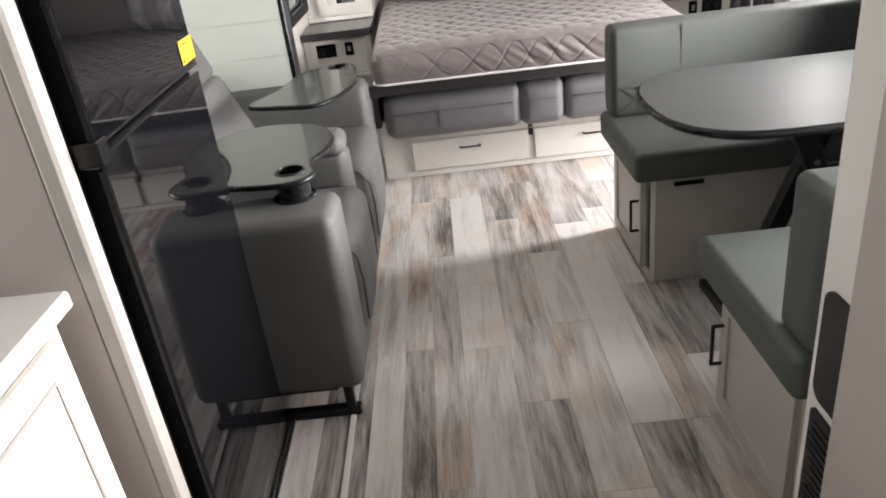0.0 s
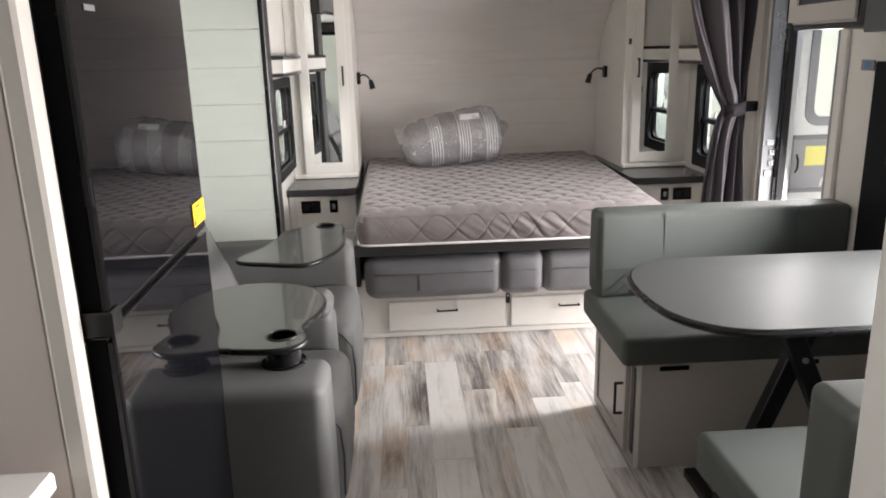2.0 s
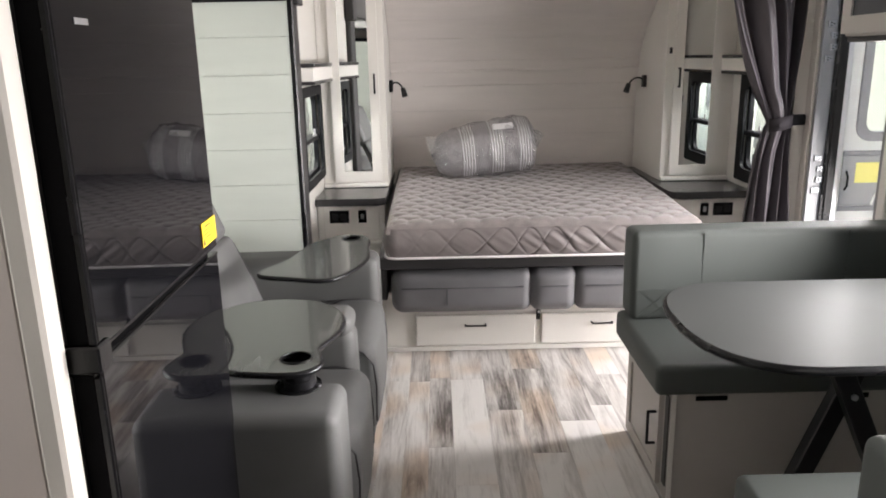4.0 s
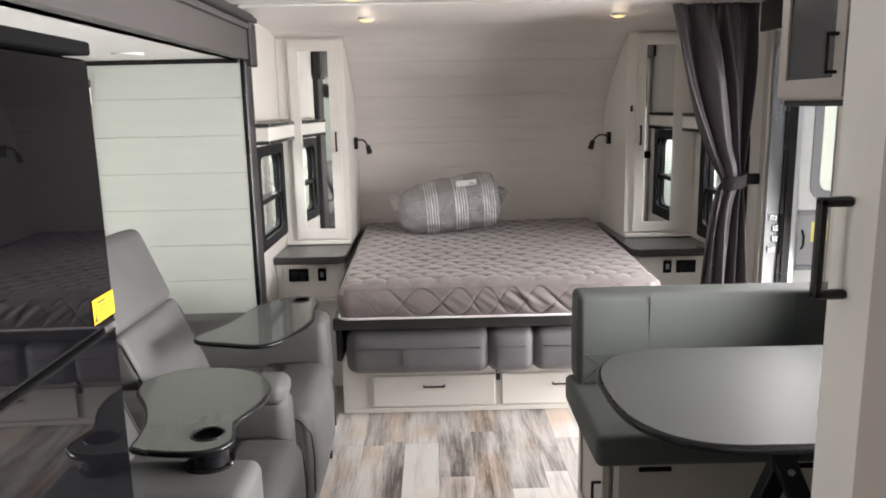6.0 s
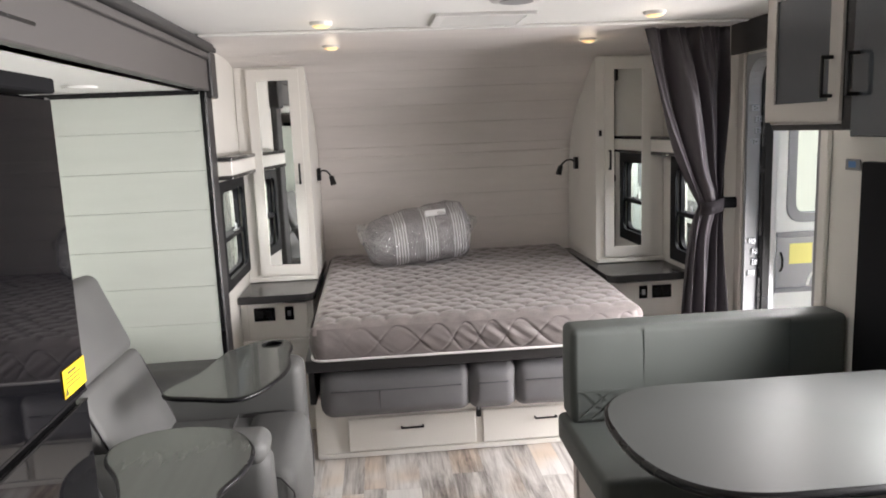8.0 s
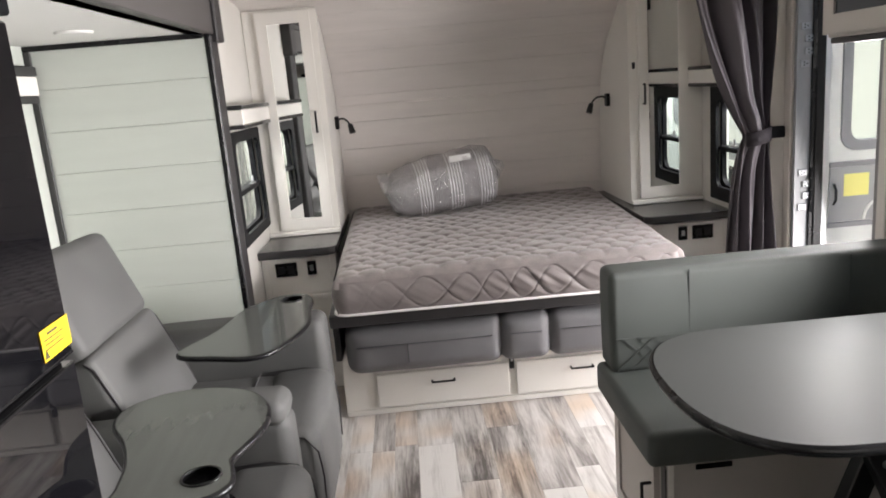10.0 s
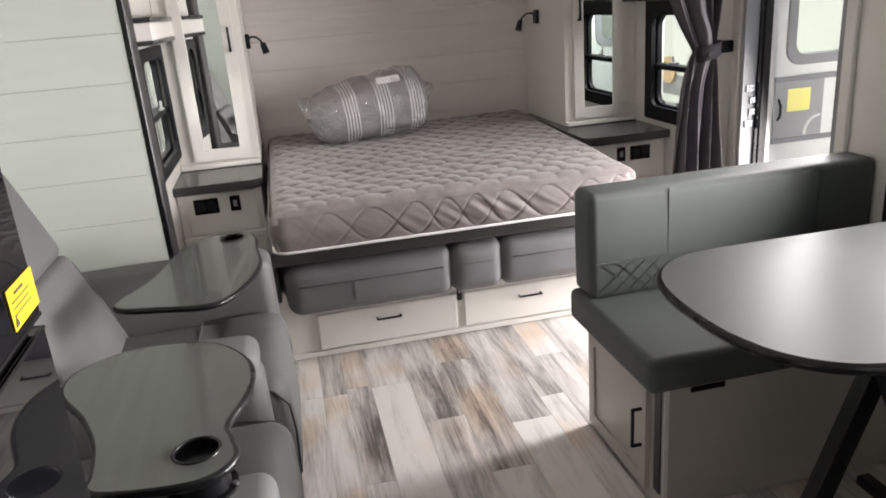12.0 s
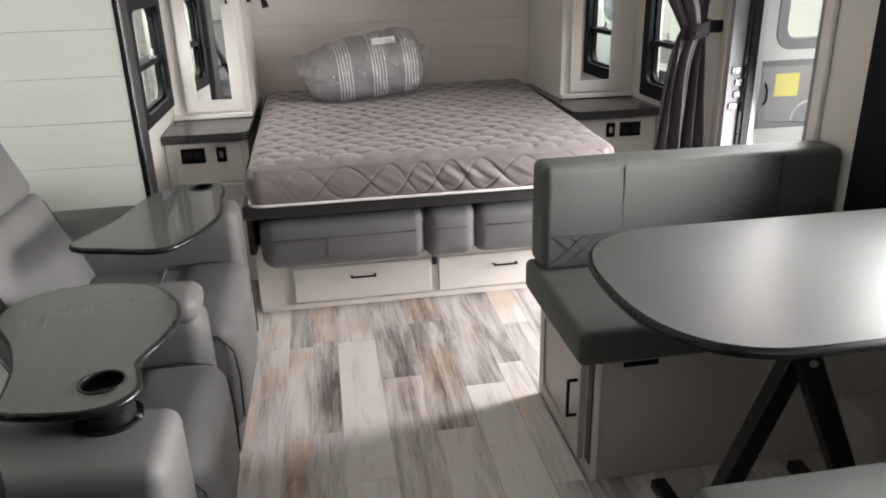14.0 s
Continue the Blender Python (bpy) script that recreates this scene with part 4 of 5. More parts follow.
def curtain():
    c = thing("curtain", (1.0, -0.165, 0.02), "plum-grey blackout curtain tied back at the wall", "curtain")
    rows, cols = 90, 200
    ztop, zbot, ztie = 2.012, 0.03, 1.20

    def span(z):
        """Left and right edges at height z, and the depth of the folds."""
        if z > ztie:
            f = (z - ztie) / (ztop - ztie)
            g = f ** 0.85
            return 1.074 - 0.272 * g - 0.02 * math.sin(math.pi * f), 1.172 + 0.035 * f, 0.024 + 0.016 * f
        f = (ztie - z) / (ztie - zbot)
        g = f ** 0.55
        return 1.074 - 0.125 * g, 1.172 + 0.035 * g, 0.022 + 0.018 * g
    own = bmesh.new()
    grid = []
    for i in range(rows + 1):
        z = ztop + (zbot - ztop) * i / rows
        a, b, d = span(z)
        tight = math.exp(-((z - ztie) / 0.10) ** 2)
        row = []
        for j in range(cols + 1):
            u = j / cols
            above = max(0.0, (z - ztie) / (ztop - ztie))
            ph = 2 * math.pi * (3.6 * u ** 0.8 + 0.42 * noise.noise((u * 2.5, z * 0.9, 0)) + 0.35 * above * (1 - u))
            fine_ph = 2 * math.pi * (11 * u + 0.8 * noise.noise((u * 4, 3, z)))
            head = max(0.0, above - 0.80) / 0.20
            x = a + (b - a) * u + 0.008 * noise.noise((u * 6, z * 2, 4))
            fold = math.sin(ph) + 0.38 * math.sin(2 * ph + 1.3 + 2 * z) + 0.25 * noise.noise((u * 14, z * 1.4, 2))
            y = -0.165 + d * fold * (1 - 0.6 * tight) * (1 - 0.6 * head) + 0.011 * head * math.sin(fine_ph) + 0.016 * noise.noise((u * 7, z * 2.6, 9)) - 0.045 * tight * math.sin(math.pi * u)
            y -= 0.07 * math.sin(math.pi * above) * math.sin(math.pi * min(1, u * 1.15)) if z > ztie else 0.0
            y -= 0.020 * math.exp(-((z - ztie - 0.09) / 0.05) ** 2) * math.exp(-((u - 0.45) / 0.2) ** 2)
            row.append(own.verts.new((x, y, z)))
        grid.append(row)
    for i in range(rows):
        for j in range(cols):
            own.faces.new((grid[i][j], grid[i][j + 1], grid[i + 1][j + 1], grid[i + 1][j]))
    cl = part("cloth", own, M_CURT, c, smooth=True)
    md = cl.modifiers.new("thick", "SOLIDIFY")
    md.thickness = 0.003
    pts = []
    for k in range(25):
        a = 2 * math.pi * k / 24
        pts.append((1.122 + 0.052 * math.cos(a), -0.192 + 0.046 * math.sin(a), 1.200 + 0.012 * math.cos(a)))
    own = bmesh.new()
    lo = [own.verts.new((x, y, z - 0.030)) for x, y, z in pts[:-1]]
    hi = [own.verts.new((x * 1.0, y, z + 0.030)) for x, y, z in pts[:-1]]
    for j in range(24):
        own.faces.new((lo[j], lo[(j + 1) % 24], hi[(j + 1) % 24], hi[j]))
    tb = part("tieback", own, M_TIE, c, "matching cloth tieback", smooth=True)
    md = tb.modifiers.new("thick", "SOLIDIFY")
    md.thickness = 0.004
    part("tie_button", rod((1.102, -0.236, 1.190), (1.102, -0.241, 1.190), 0.008), M_TIE, c)
    part("tie_knob", box(1.172, XR - 0.001, -0.192, -0.155, 1.185, 1.235, 0.010, seg=2), M_KNOB, c, "dark wall knob")


curtain()

# ---- theatre recliner in the slide-out ----


def recliner():
    r = thing("theatre_recliner", (-1.15, -1.22, 0), "grey two-seat theatre recliner with black swivel trays", "recliner")
    # arms
    part("arm", cushion(-1.50, -0.762, -2.045, -1.822, 0.115, 0.684, 0.034, 0.006, k=8), M_RECL, r, smooth=True)
    part("arm", cushion(-1.50, -0.775, -0.600, -0.415, 0.115, 0.690, 0.040, 0.006, k=8), M_RECL, r, smooth=True)
    part("console", cushion(-1.45, -0.800, -1.330, -1.195, 0.13, 0.640, 0.045, 0.006), M_RECL, r, smooth=True)
    part("console_pad", cushion(-1.20, -0.810, -1.342, -1.185, 0.612, 0.688, 0.030, 0.008), M_RECL, r, smooth=True)
    for a, b in ((-1.818, -1.335), (-1.190, -0.605)):
        part("seat", cushion(-1.40, -0.88, a + 0.004, b - 0.004, 0.25, 0.505, 0.06, 0.014, wob=0.010, k=12), M_RECL, r, smooth=True)
        part("footrest", cushion(-0.985, -0.745, a + 0.006, b - 0.006, 0.150, 0.520, 0.060, 0.010, wob=0.008, k=10), M_RECL, r, smooth=True)
        part("kick_panel", cushion(-0.86, -0.775, a + 0.010, b - 0.010, 0.060, 0.260, 0.030, 0.006), M_RECL, r, smooth=True)
        tilt = Matrix.Translation((-1.262, 0, 0.452)) @ pose(0, 0, 0, 0, -22, 0)
        part("backrest", cushion(-0.17, 0.018, a + 0.010, b - 0.014, 0.0, 0.392, 0.026, 0.010, tf=tilt, wob=0.012, k=12), M_RECL, r, smooth=True)
        part("headrest", cushion(-0.185, 0.018, a + 0.010, b - 0.014, 0.388, 0.718, 0.040, 0.008, tf=tilt, wob=0.012, k=12), M_RECL, r, smooth=True)
        for yy in (a + 0.012, b - 0.012):
            rim = [tilt @ Vector(p) for p in ((-0.012, yy, 0.03), (0.008, yy, 0.06), (0.012, yy, 0.20), (0.008, yy, 0.35), (-0.008, yy, 0.38))]
            part("piping", tube([tuple(p) for p in rim], 0.004, None, 8), M_TRIM, r, "dark edge piping", smooth=True)
        rim = [(-1.02, y, 0.518) for y in (a + 0.05, (a + b) / 2, b - 0.05)]
        part("seam", tube(rim, 0.0025, None, 6), M_SEAMR, r, "stitched cross seam", smooth=True)
        for yy in (a + 0.010, b - 0.010):
            rim = [(-1.00, yy, 0.506), (-0.86, yy, 0.511), (-0.79, yy, 0.495), (-0.752, yy, 0.445), (-0.744, yy, 0.36), (-0.748, yy, 0.22)]
            part("welt", tube(rim, 0.0035, None, 8), M_TRIM, r, "dark welt along the footrest edge", smooth=True)
    part("frame", box(-1.46, -0.84, -2.03, -0.44, 0.105, 0.25, 0.01), M_BPLAST, r, "black base frame")
    # sled legs
    for y in (-2.000, -1.26, -0.48):
        bm = box(-1.42, -0.790, y - 0.018, y + 0.018, 0.0, 0.030, 0.004)
        for x in (-0.820, -1.38):
            box(x - 0.014, x + 0.014, y - 0.014, y + 0.014, 0.028, 0.13, 0.003, bm)
        part("sled_leg", bm, M_BLACK, r, "black steel sled leg")

    def tray(outline, cup, z, post):
        loop = smooth_loop(outline, 7)
        n, rad, dep = 28, 0.041, 0.058
        ring = [(cup[0] + rad * math.cos(2 * math.pi * k / n), cup[1] + rad * math.sin(2 * math.pi * k / n)) for k in range(n)]
        own = bmesh.new()
        for zz in (z - 0.018, z):
            es = []
            for pts in (loop, ring):
                vs = [own.verts.new((p[0], p[1], zz)) for p in pts]
                es += [own.edges.new((a, b)) for a, b in zip(vs, vs[1:] + vs[:1])]
            bmesh.ops.triangle_fill(own, edges=es, use_beauty=True, use_dissolve=False)
        own.verts.ensure_lookup_table()
        k0, m0 = len(loop) + n, 0
        for cnt in (len(loop), n):
            for k in range(cnt):
                a, b = m0 + k, m0 + (k + 1) % cnt
                own.faces.new((own.verts[a], own.verts[b], own.verts[b + k0], own.verts[a + k0]))
            m0 += cnt
        t = part("tray", own, M_TRAY, r, "black wood-grain swivel tray")
        rim = [(p[0], p[1], z - 0.009) for p in loop]
        part("rim", tube(rim + [rim[0]], 0.0092, None, 10), M_BPLAST, t, "rounded glossy tray edge", smooth=True)
        rim = [(p[0], p[1], z) for p in ring]
        part("cup_rim", tube(rim + [rim[0]], 0.0035, None, 8), M_BPLAST, t, "glossy black cup rim", smooth=True)
        own = bmesh.new()
        rings = [[own.verts.new((cup[0] + rr * (p[0] - cup[0]) / rad, cup[1] + rr * (p[1] - cup[1]) / rad, zz)) for p in ring] for rr, zz in ((rad, z - 0.001), (rad - 0.002, z - dep), (0.004, z - dep))]
        for a, b in zip(rings, rings[1:]):
            for k in range(n):
                own.faces.new((a[k], a[(k + 1) % n], b[(k + 1) % n], b[k]))
        own.faces.new(rings[-1])
        part("cup_well", own, M_BPLAST, t, "deep black cup well", smooth=True)
        own = rod((cup[0], cup[1], post), (cup[0], cup[1], z - 0.017), 0.050, None, 24, 0.046)
        part("cup_body", own, M_BPLAST, t, "black cup holder body", smooth=True)
        own = rod((cup[0], cup[1], post - 0.004), (cup[0], cup[1], post + 0.010), 0.062, None, 24)
        part("cup_flange", own, M_BPLAST, t, "black mounting flange", smooth=True)
        part("flange_screw", rod((cup[0] + 0.056, cup[1] - 0.012, post + 0.008), (cup[0] + 0.056, cup[1] - 0.012, post + 0.014), 0.006), M_CHROME, t)

    tray([(-1.05, -1.930), (-0.95, -1.955), (-0.865, -1.952), (-0.822, -1.905), (-0.832, -1.84), (-0.842, -1.79), (-0.810, -1.69), (-0.798, -1.60), (-0.818, -1.505), (-0.885, -1.412),
          (-1.00, -1.370), (-1.11, -1.385), (-1.185, -1.455), (-1.185, -1.55), (-1.12, -1.665), (-1.075, -1.78), (-1.058, -1.88)], (-0.887, -1.866), 0.766, 0.682)
    tray([(-1.175, -1.05), (-1.05, -1.110), (-0.91, -1.136), (-0.835, -1.03), (-0.792, -0.85), (-0.808, -0.68), (-0.812, -0.56), (-0.848, -0.478), (-0.935, -0.468),
          (-1.01, -0.55), (-1.055, -0.63), (-1.10, -0.86)], (-0.887, -0.535), 0.766, 0.688)


recliner()

# ---- refrigerator and its enclosure ----
FX = -1.003
FY0, FY1 = -2.672, -2.030          # near and far edges of the doors
fridge = thing("refrigerator", (-1.29, -2.35, 0.03), "black glass-front refrigerator with yellow warning label", "refrigerator")
TURN = Matrix.Translation((FX, FY0, 0)) @ pose(0, 0, 0, 0, 0, 1.2) @ Matrix.Translation((-FX, -FY0, 0))
part("cabinet", box(-1.60, FX - 0.080, FY0 + 0.008, FY1 - 0.012, 0.035, 1.690, 0.004), M_BPLAST, fridge)
up = part("upper_door", box(FX - 0.060, FX, FY0, FY1, 1.120, 1.686, 0.004, tf=TURN), M_FRIDGE, fridge, "mirror-black freezer door")
lo = part("lower_door", box(FX - 0.060, FX, FY0, FY1, 0.075, 1.106, 0.004, tf=TURN), M_FRIDGE, fridge, "mirror-black refrigerator door")
part("bottom_edge", box(FX - 0.012, FX + 0.0015, FY0 + 0.002, FY1 - 0.002, 1.1205, 1.126, 0.001, tf=TURN), M_BPLAST, up)
part("top_edge", box(FX - 0.012, FX + 0.0015, FY0 + 0.002, FY1 - 0.002, 1.100, 1.1055, 0.001, tf=TURN), M_BPLAST, lo)
part("gap_rail", box(FX - 0.055, FX - 0.020, FY0 + 0.005, FY1 - 0.007, 1.107, 1.1195, 0.002, tf=TURN), M_BLACK, fridge, "black recessed rail between doors")
for z0, z1 in ((0.08, 1.085), (1.127, 1.68)):
    part("gasket", box(FX - 0.050, FX - 0.043, FY0 - 0.007, FY0 - 0.0005, z0, z1, 0.002, tf=TURN), M_BLACK, fridge, "ribbed black door gasket")
    # added matt sheet: keeps the glossy door side dark, free of rear-wall reflections
    part("edge_dark_sheet", box(FX - 0.059, FX - 0.013, FY0 - 0.0022, FY0 - 0.0002, z0, z1, 0, tf=TURN), M_KNOB, fridge, "added matt black sheet keeping the door edge dark")
    part("edge_trim", box(FX - 0.012, FX + 0.001, FY0 - 0.0085, FY0 - 0.0005, z0, z1, 0.003, tf=TURN), M_BPLAST, fridge)
part("hinge", box(FX - 0.05, FX + 0.006, FY0 - 0.015, FY0 + 0.030, 1.092, 1.134, 0.003, tf=TURN), M_BPLAST, fridge)
part("kick_plate", box(-1.58, FX - 0.03, FY0 + 0.010, FY1 - 0.02, 0.032, 0.073, 0.003), M_BLACK, fridge)
LY = FY1 - 0.002
lab = part("warning_label", box(FX + 0.001, FX + 0.0025, LY - 0.105, LY, 1.139, 1.192, 0, tf=TURN), M_YELLOW, fridge, "bright yellow warning label")
for k, (a, b) in enumerate(((-0.082, -0.045), (-0.096, -0.026), (-0.096, -0.032), (-0.096, -0.028))):
    part("print_line", box(FX + 0.0028, FX + 0.0034, LY + a, LY + b, 1.1805 - k * 0.008, 1.1805 + (0.0035 if k == 0 else 0.0014) - k * 0.008, 0, tf=TURN), M_INK, lab)
bm = prism([(LY - 0.102, 1.1435), (LY - 0.087, 1.1435), (LY - 0.0945, 1.157)], 0, FX + 0.0028, FX + 0.0034)
bmesh.ops.transform(bm, matrix=TURN, verts=bm.verts)
part("warning_sign", bm, M_INK, lab)
part("badge", box(FX + 0.001, FX + 0.002, FY0 + 0.065, FY0 + 0.108, 1.583, 1.592, 0, tf=TURN), M_CHROME, up, "small grey badge")
fcap = structure("trim_fridge_top", box(-1.62, FX + 0.008, FY0 - 0.015, FY1 + 0.004, 1.694, 1.722, 0.004, tf=TURN), M_KNOB, "dark cornice board over the refrigerator", "trim")
fside = structure("panel_fridge_side", box(SLIDE_X + 0.002, -1.076, -2.735, -2.692, 0.0, SLIDE_Z - 0.002, 0.002), M_BEIGE, "beige side panel of the refrigerator enclosure", "panel")
fpost = structure("trim_fridge_post", box(-1.075, -1.040, -2.740, -2.690, 0.0, SLIDE_Z - 0.002, 0.006), M_POST, "cream upright post beside the refrigerator", "trim")
fend = structure("panel_fridge_end", box(SLIDE_X + 0.002, -1.14, FY1 - 0.006, FY1 + 0.006, 0.0, 1.690, 0.002), M_SLIDE, "pale end panel between refrigerator and recliner", "panel")
fplinth = structure("trim_fridge_plinth", box(-1.60, FX - 0.04, -2.688, -2.05, 0.0, 0.031, 0.002), M_TRIM, "dark plinth below the refrigerator", "trim")

# kitchen counter by the rear
counter = thing("kitchen_counter", (-1.5, -3.4, 0), "white kitchen base cabinet with pale worktop edge", "counter")
part("worktop", box(SLIDE_X + 0.004, -1.076, -4.10, -2.775, 0.888, 0.921, 0.005), M_WHITE, counter, "pale laminate worktop")
part("carcass", box(SLIDE_X + 0.004, -1.112, -4.10, -2.785, 0.0, 0.884, 0.003), M_WHITE, counter)
for a, b in ((-3.30, -2.82), (-3.81, -3.33)):
    d = part("door", box(-1.1115, -1.094, a, b, 0.09, 0.858, 0.003), M_WHITE, counter, "white recessed-panel door")
    part("bead", ring_prism(rounded(a + 0.05, b - 0.05, 0.14, 0.808, 0.004), rounded(a + 0.056, b - 0.056, 0.146, 0.802, 0.003), 0, -1.0938, -1.0915), M_GREIGE, d)

# ---- dinette ----


def bench(name, y0, y1, back_near, label):
    """Dinette bench: cabinet with an aisle door, thick seat cushion, upright back cushion."""
    b = thing(name, (0.7, (y0 + y1) / 2, 0), label, "dinette bench", "dinette benches")
    part("cabinet", box(0.270, XR - 0.003, y0, y1, 0.002, 0.424, 0.004), M_GREIGE, b)
    near, far = y0 + 0.03, y1 - 0.03
    d = part("door", ring_prism([(near + 0.04, 0.035), (far, 0.035), (far, 0.392), (near + 0.04, 0.392)], [(near + 0.085, 0.08), (far - 0.045, 0.08), (far - 0.045, 0.347), (near + 0.085, 0.347)], 0, 0.252, 0.2695), M_GREIGE, b, "greige recessed-panel door")
    part("door_panel", box(0.2595, 0.2665, near + 0.083, far - 0.043, 0.078, 0.349, 0), M_GREIGE, d)
    hy = (near + 0.062) if not back_near else (far - 0.022)
    pull(0.252, hy, 0.244, 0.132, (0, 0, 1), (-1, 0, 0), d, 0.030, 0.010)
    part("corner_trim", box(0.2645, 0.2695, near - 0.024, near + 0.012, 0.06, 0.40, 0.001), M_TRIM, b, "dark corner edge strip")
    lip0, lip1 = (0.048, 0.012) if not back_near else (0.012, 0.048)
    part("seat", cushion(0.203, XR - 0.006, y0 - lip0, y1 + lip1, 0.428, 0.537, 0.022, 0.006, k=8), M_VINYL, b, smooth=True)
    if back_near:
        by0, by1 = y0 - 0.01, y0 + 0.135
    else:
        by0, by1 = y1 - 0.125, y1 + 0.020
    bk = part("backrest", cushion(0.226, XR - 0.006, by0, by1, 0.534, 0.884, 0.024, 0.005, k=8), M_VINYL, b, smooth=True)
    front = by0 - 0.0045 if not back_near else by1 + 0.0045
    s = -1 if not back_near else 1
    for x in (0.488, 1.030):
        part("seam", box(x - 0.0009, x + 0.0009, min(front, front - s * 0.004), max(front, front - s * 0.004), 0.660, 0.878, 0), M_SEAM, bk)
    bm = bmesh.new()
    for k in range(23):
        xa = 0.24 + k * 0.05
        for dx in (-1, 1):
            x2 = xa + dx * 0.125
            p, q = Vector((xa, front, 0.545)), Vector((x2, front, 0.656))
            if 0.235 < x2 < XR - 0.02 and xa < XR - 0.02:
                bar(p, q, 0.0016, 0.003, (0, 1, 0), bm, 0)
    box(0.240, XR - 0.02, min(front, front + s * 0.002), max(front, front + s * 0.002), 0.657, 0.661, 0, bm)
    part("quilting", bm, M_VINYL, bk, "diamond-stitched lower panel")
    return b


ba = bench("dinette_bench", -1.414, -0.900, False, "sage grey vinyl dinette bench on greige cabinet facing table")
part("finger_slot", box(0.352, 0.460, -1.4175, -1.4135, 0.388, 0.406, 0.002), M_BPLAST, ba, "black finger slot")
part("finger_slot", box(0.83, 0.938, -1.4175, -1.4135, 0.388, 0.406, 0.002), M_BPLAST, ba, "black finger slot")
part("end_edge", box(0.2705, 0.287, -1.4185, -1.4145, 0.004, 0.422, 0.001), M_WHITE, ba, "pale panel edge")
bb = bench("dinette_bench", -2.660, -2.137, True, "sage grey vinyl dinette bench beside the pantry cabinet")


def table():
    t = thing("dinette_table", (0.66, -1.735, 0), "black laminate dinette table on crossed steel legs", "table")
    yc, hw = -1.712, 0.345
    pts = []
    n = 40
    for i in range(n + 1):
        a = math.pi / 2 + math.pi * i / n
        c, s = math.cos(a), math.sin(a)
        px = 0.46 + 0.287 * -abs(c) ** 0.80
        py = yc + hw * (1 if s > 0 else -1) * abs(s) ** 0.78
        pts.append((px, py))
    pts += [(1.14, yc - hw), (1.21, yc - hw + 0.07), (1.21, yc + hw - 0.07), (1.14, yc + hw)]
    part("tabletop", prism(pts, 2, 0.768, 0.793, 0.004, seg=3), M_TABLE, t, "glossy black laminate top", smooth=True)
    rim = [(p[0], p[1], 0.7800) for p in pts]
    part("edge_band", tube(rim + [rim[0]], 0.0122, None, 12), M_BPLAST, t, "rounded black table edge", smooth=True)
    y = -1.745
    for (xa, xb, dy) in ((0.462, 0.738, 0.022), (0.905, 0.574, -0.022)):
        part("leg", bar((xa, y + dy, 0.035), (xb, y + dy, 0.764), 0.042, 0.058, (0, 1, 0)), M_BLACK, t, "black steel crossed leg")
        part("foot_bar", box(xa - 0.025, xa + 0.020, -2.04, -1.475, 0.0, 0.034, 0.005), M_BLACK, t, "black steel floor bar")
    part("bolt", rod((0.660, y - 0.050, 0.577), (0.660, y - 0.043, 0.577), 0.010, None, 6), M_CHROME, t, "steel bolt")
    part("top_brace", box(0.47, 0.85, y - 0.05, y + 0.05, 0.750, 0.7635, 0.003), M_BLACK, t)


table()

# boxed-in wheel well along the wall, between the benches
wb = thing("wheel_box", (1.16, -1.78, 0), "low greige wheel-well box along wall under table", "box")
part("side", box(1.070, 1.084, -2.134, -1.4185, 0.002, 0.192, 0.002), M_GREIGE, wb)
part("top", box(1.064, XR - 0.003, -2.134, -1.4185, 0.193, 0.208, 0.003), M_GREIGE, wb)
part("trim_strip", box(1.060, 1.0695, -2.134, -1.4185, 0.004, 0.028, 0.002), M_TRIM, wb, "dark floor strip")

# overhead cabinet over the dinette
oc = thing("overhead_cabinet", (1.05, -1.5, 1.46), "greige overhead cabinet with smoked glass door", "cabinet")
part("carcass", box(0.917, XR - 0.003, -1.98, -1.045, 1.570, ZC - 0.003, 0.004), M_GREIGE, oc)
d1 = part("door", ring_prism([(-1.456, 1.580), (-1.052, 1.580), (-1.052, 2.022), (-1.456, 2.022)], [(-1.400, 1.637), (-1.105, 1.637), (-1.105, 1.965), (-1.400, 1.965)], 0, 0.897, 0.9155), M_GREIGE, oc, "greige framed door")
part("glass", box(0.904, 0.908, -1.404, -1.101, 1.633, 1.969, 0), M_DGLASS, d1, "smoked glass panel")
pull(0.897, -1.420, 1.706, 0.120, (0, 0, 1), (-1, 0, 0), d1, 0.034, 0.011)
d2 = part("door", box(0.893, 0.9135, -1.97, -1.513, 1.535, 2.022, 0.004), M_DGLASS, oc, "smoked grey flat door")
pull(0.893, -1.545, 1.706, 0.120, (0, 0, 1), (-1, 0, 0), d2, 0.034, 0.011)
part("gap_strip", box(0.905, 0.9165, -1.512, -1.458, 1.556, 2.024, 0.001), M_BPLAST, oc)
part("light_rail", box(0.920, XR - 0.01, -1.97, -1.055, 1.552, 1.5695, 0.003), M_TRIM, oc)

# pantry beside the near bench
PX = 0.214
pantry = thing("pantry_cabinet", (0.6, -3.0, 0), "tall cream pantry cabinet with black vent and panel", "pantry")
part("carcass", box(PX, XR - 0.003, -3.42, -2.700, 0.0, ZC - 0.003, 0.004), M_WHITE, pantry)
pd = part("door", box(PX - 0.014, PX - 0.0005, -2.846, -2.740, 0.78, 2.015, 0.003), M_WHITE, pantry, "narrow cream pull-out door")
part("door_panel", box(PX - 0.019, PX - 0.0145, -2.846, -2.792, 0.875, 1.98, 0.002), M_WHITE, pd)
pull(PX - 0.014, -2.768, 1.397, 0.125, (0, 0, 1), (-1, 0, 0), pd, 0.036, 0.012)
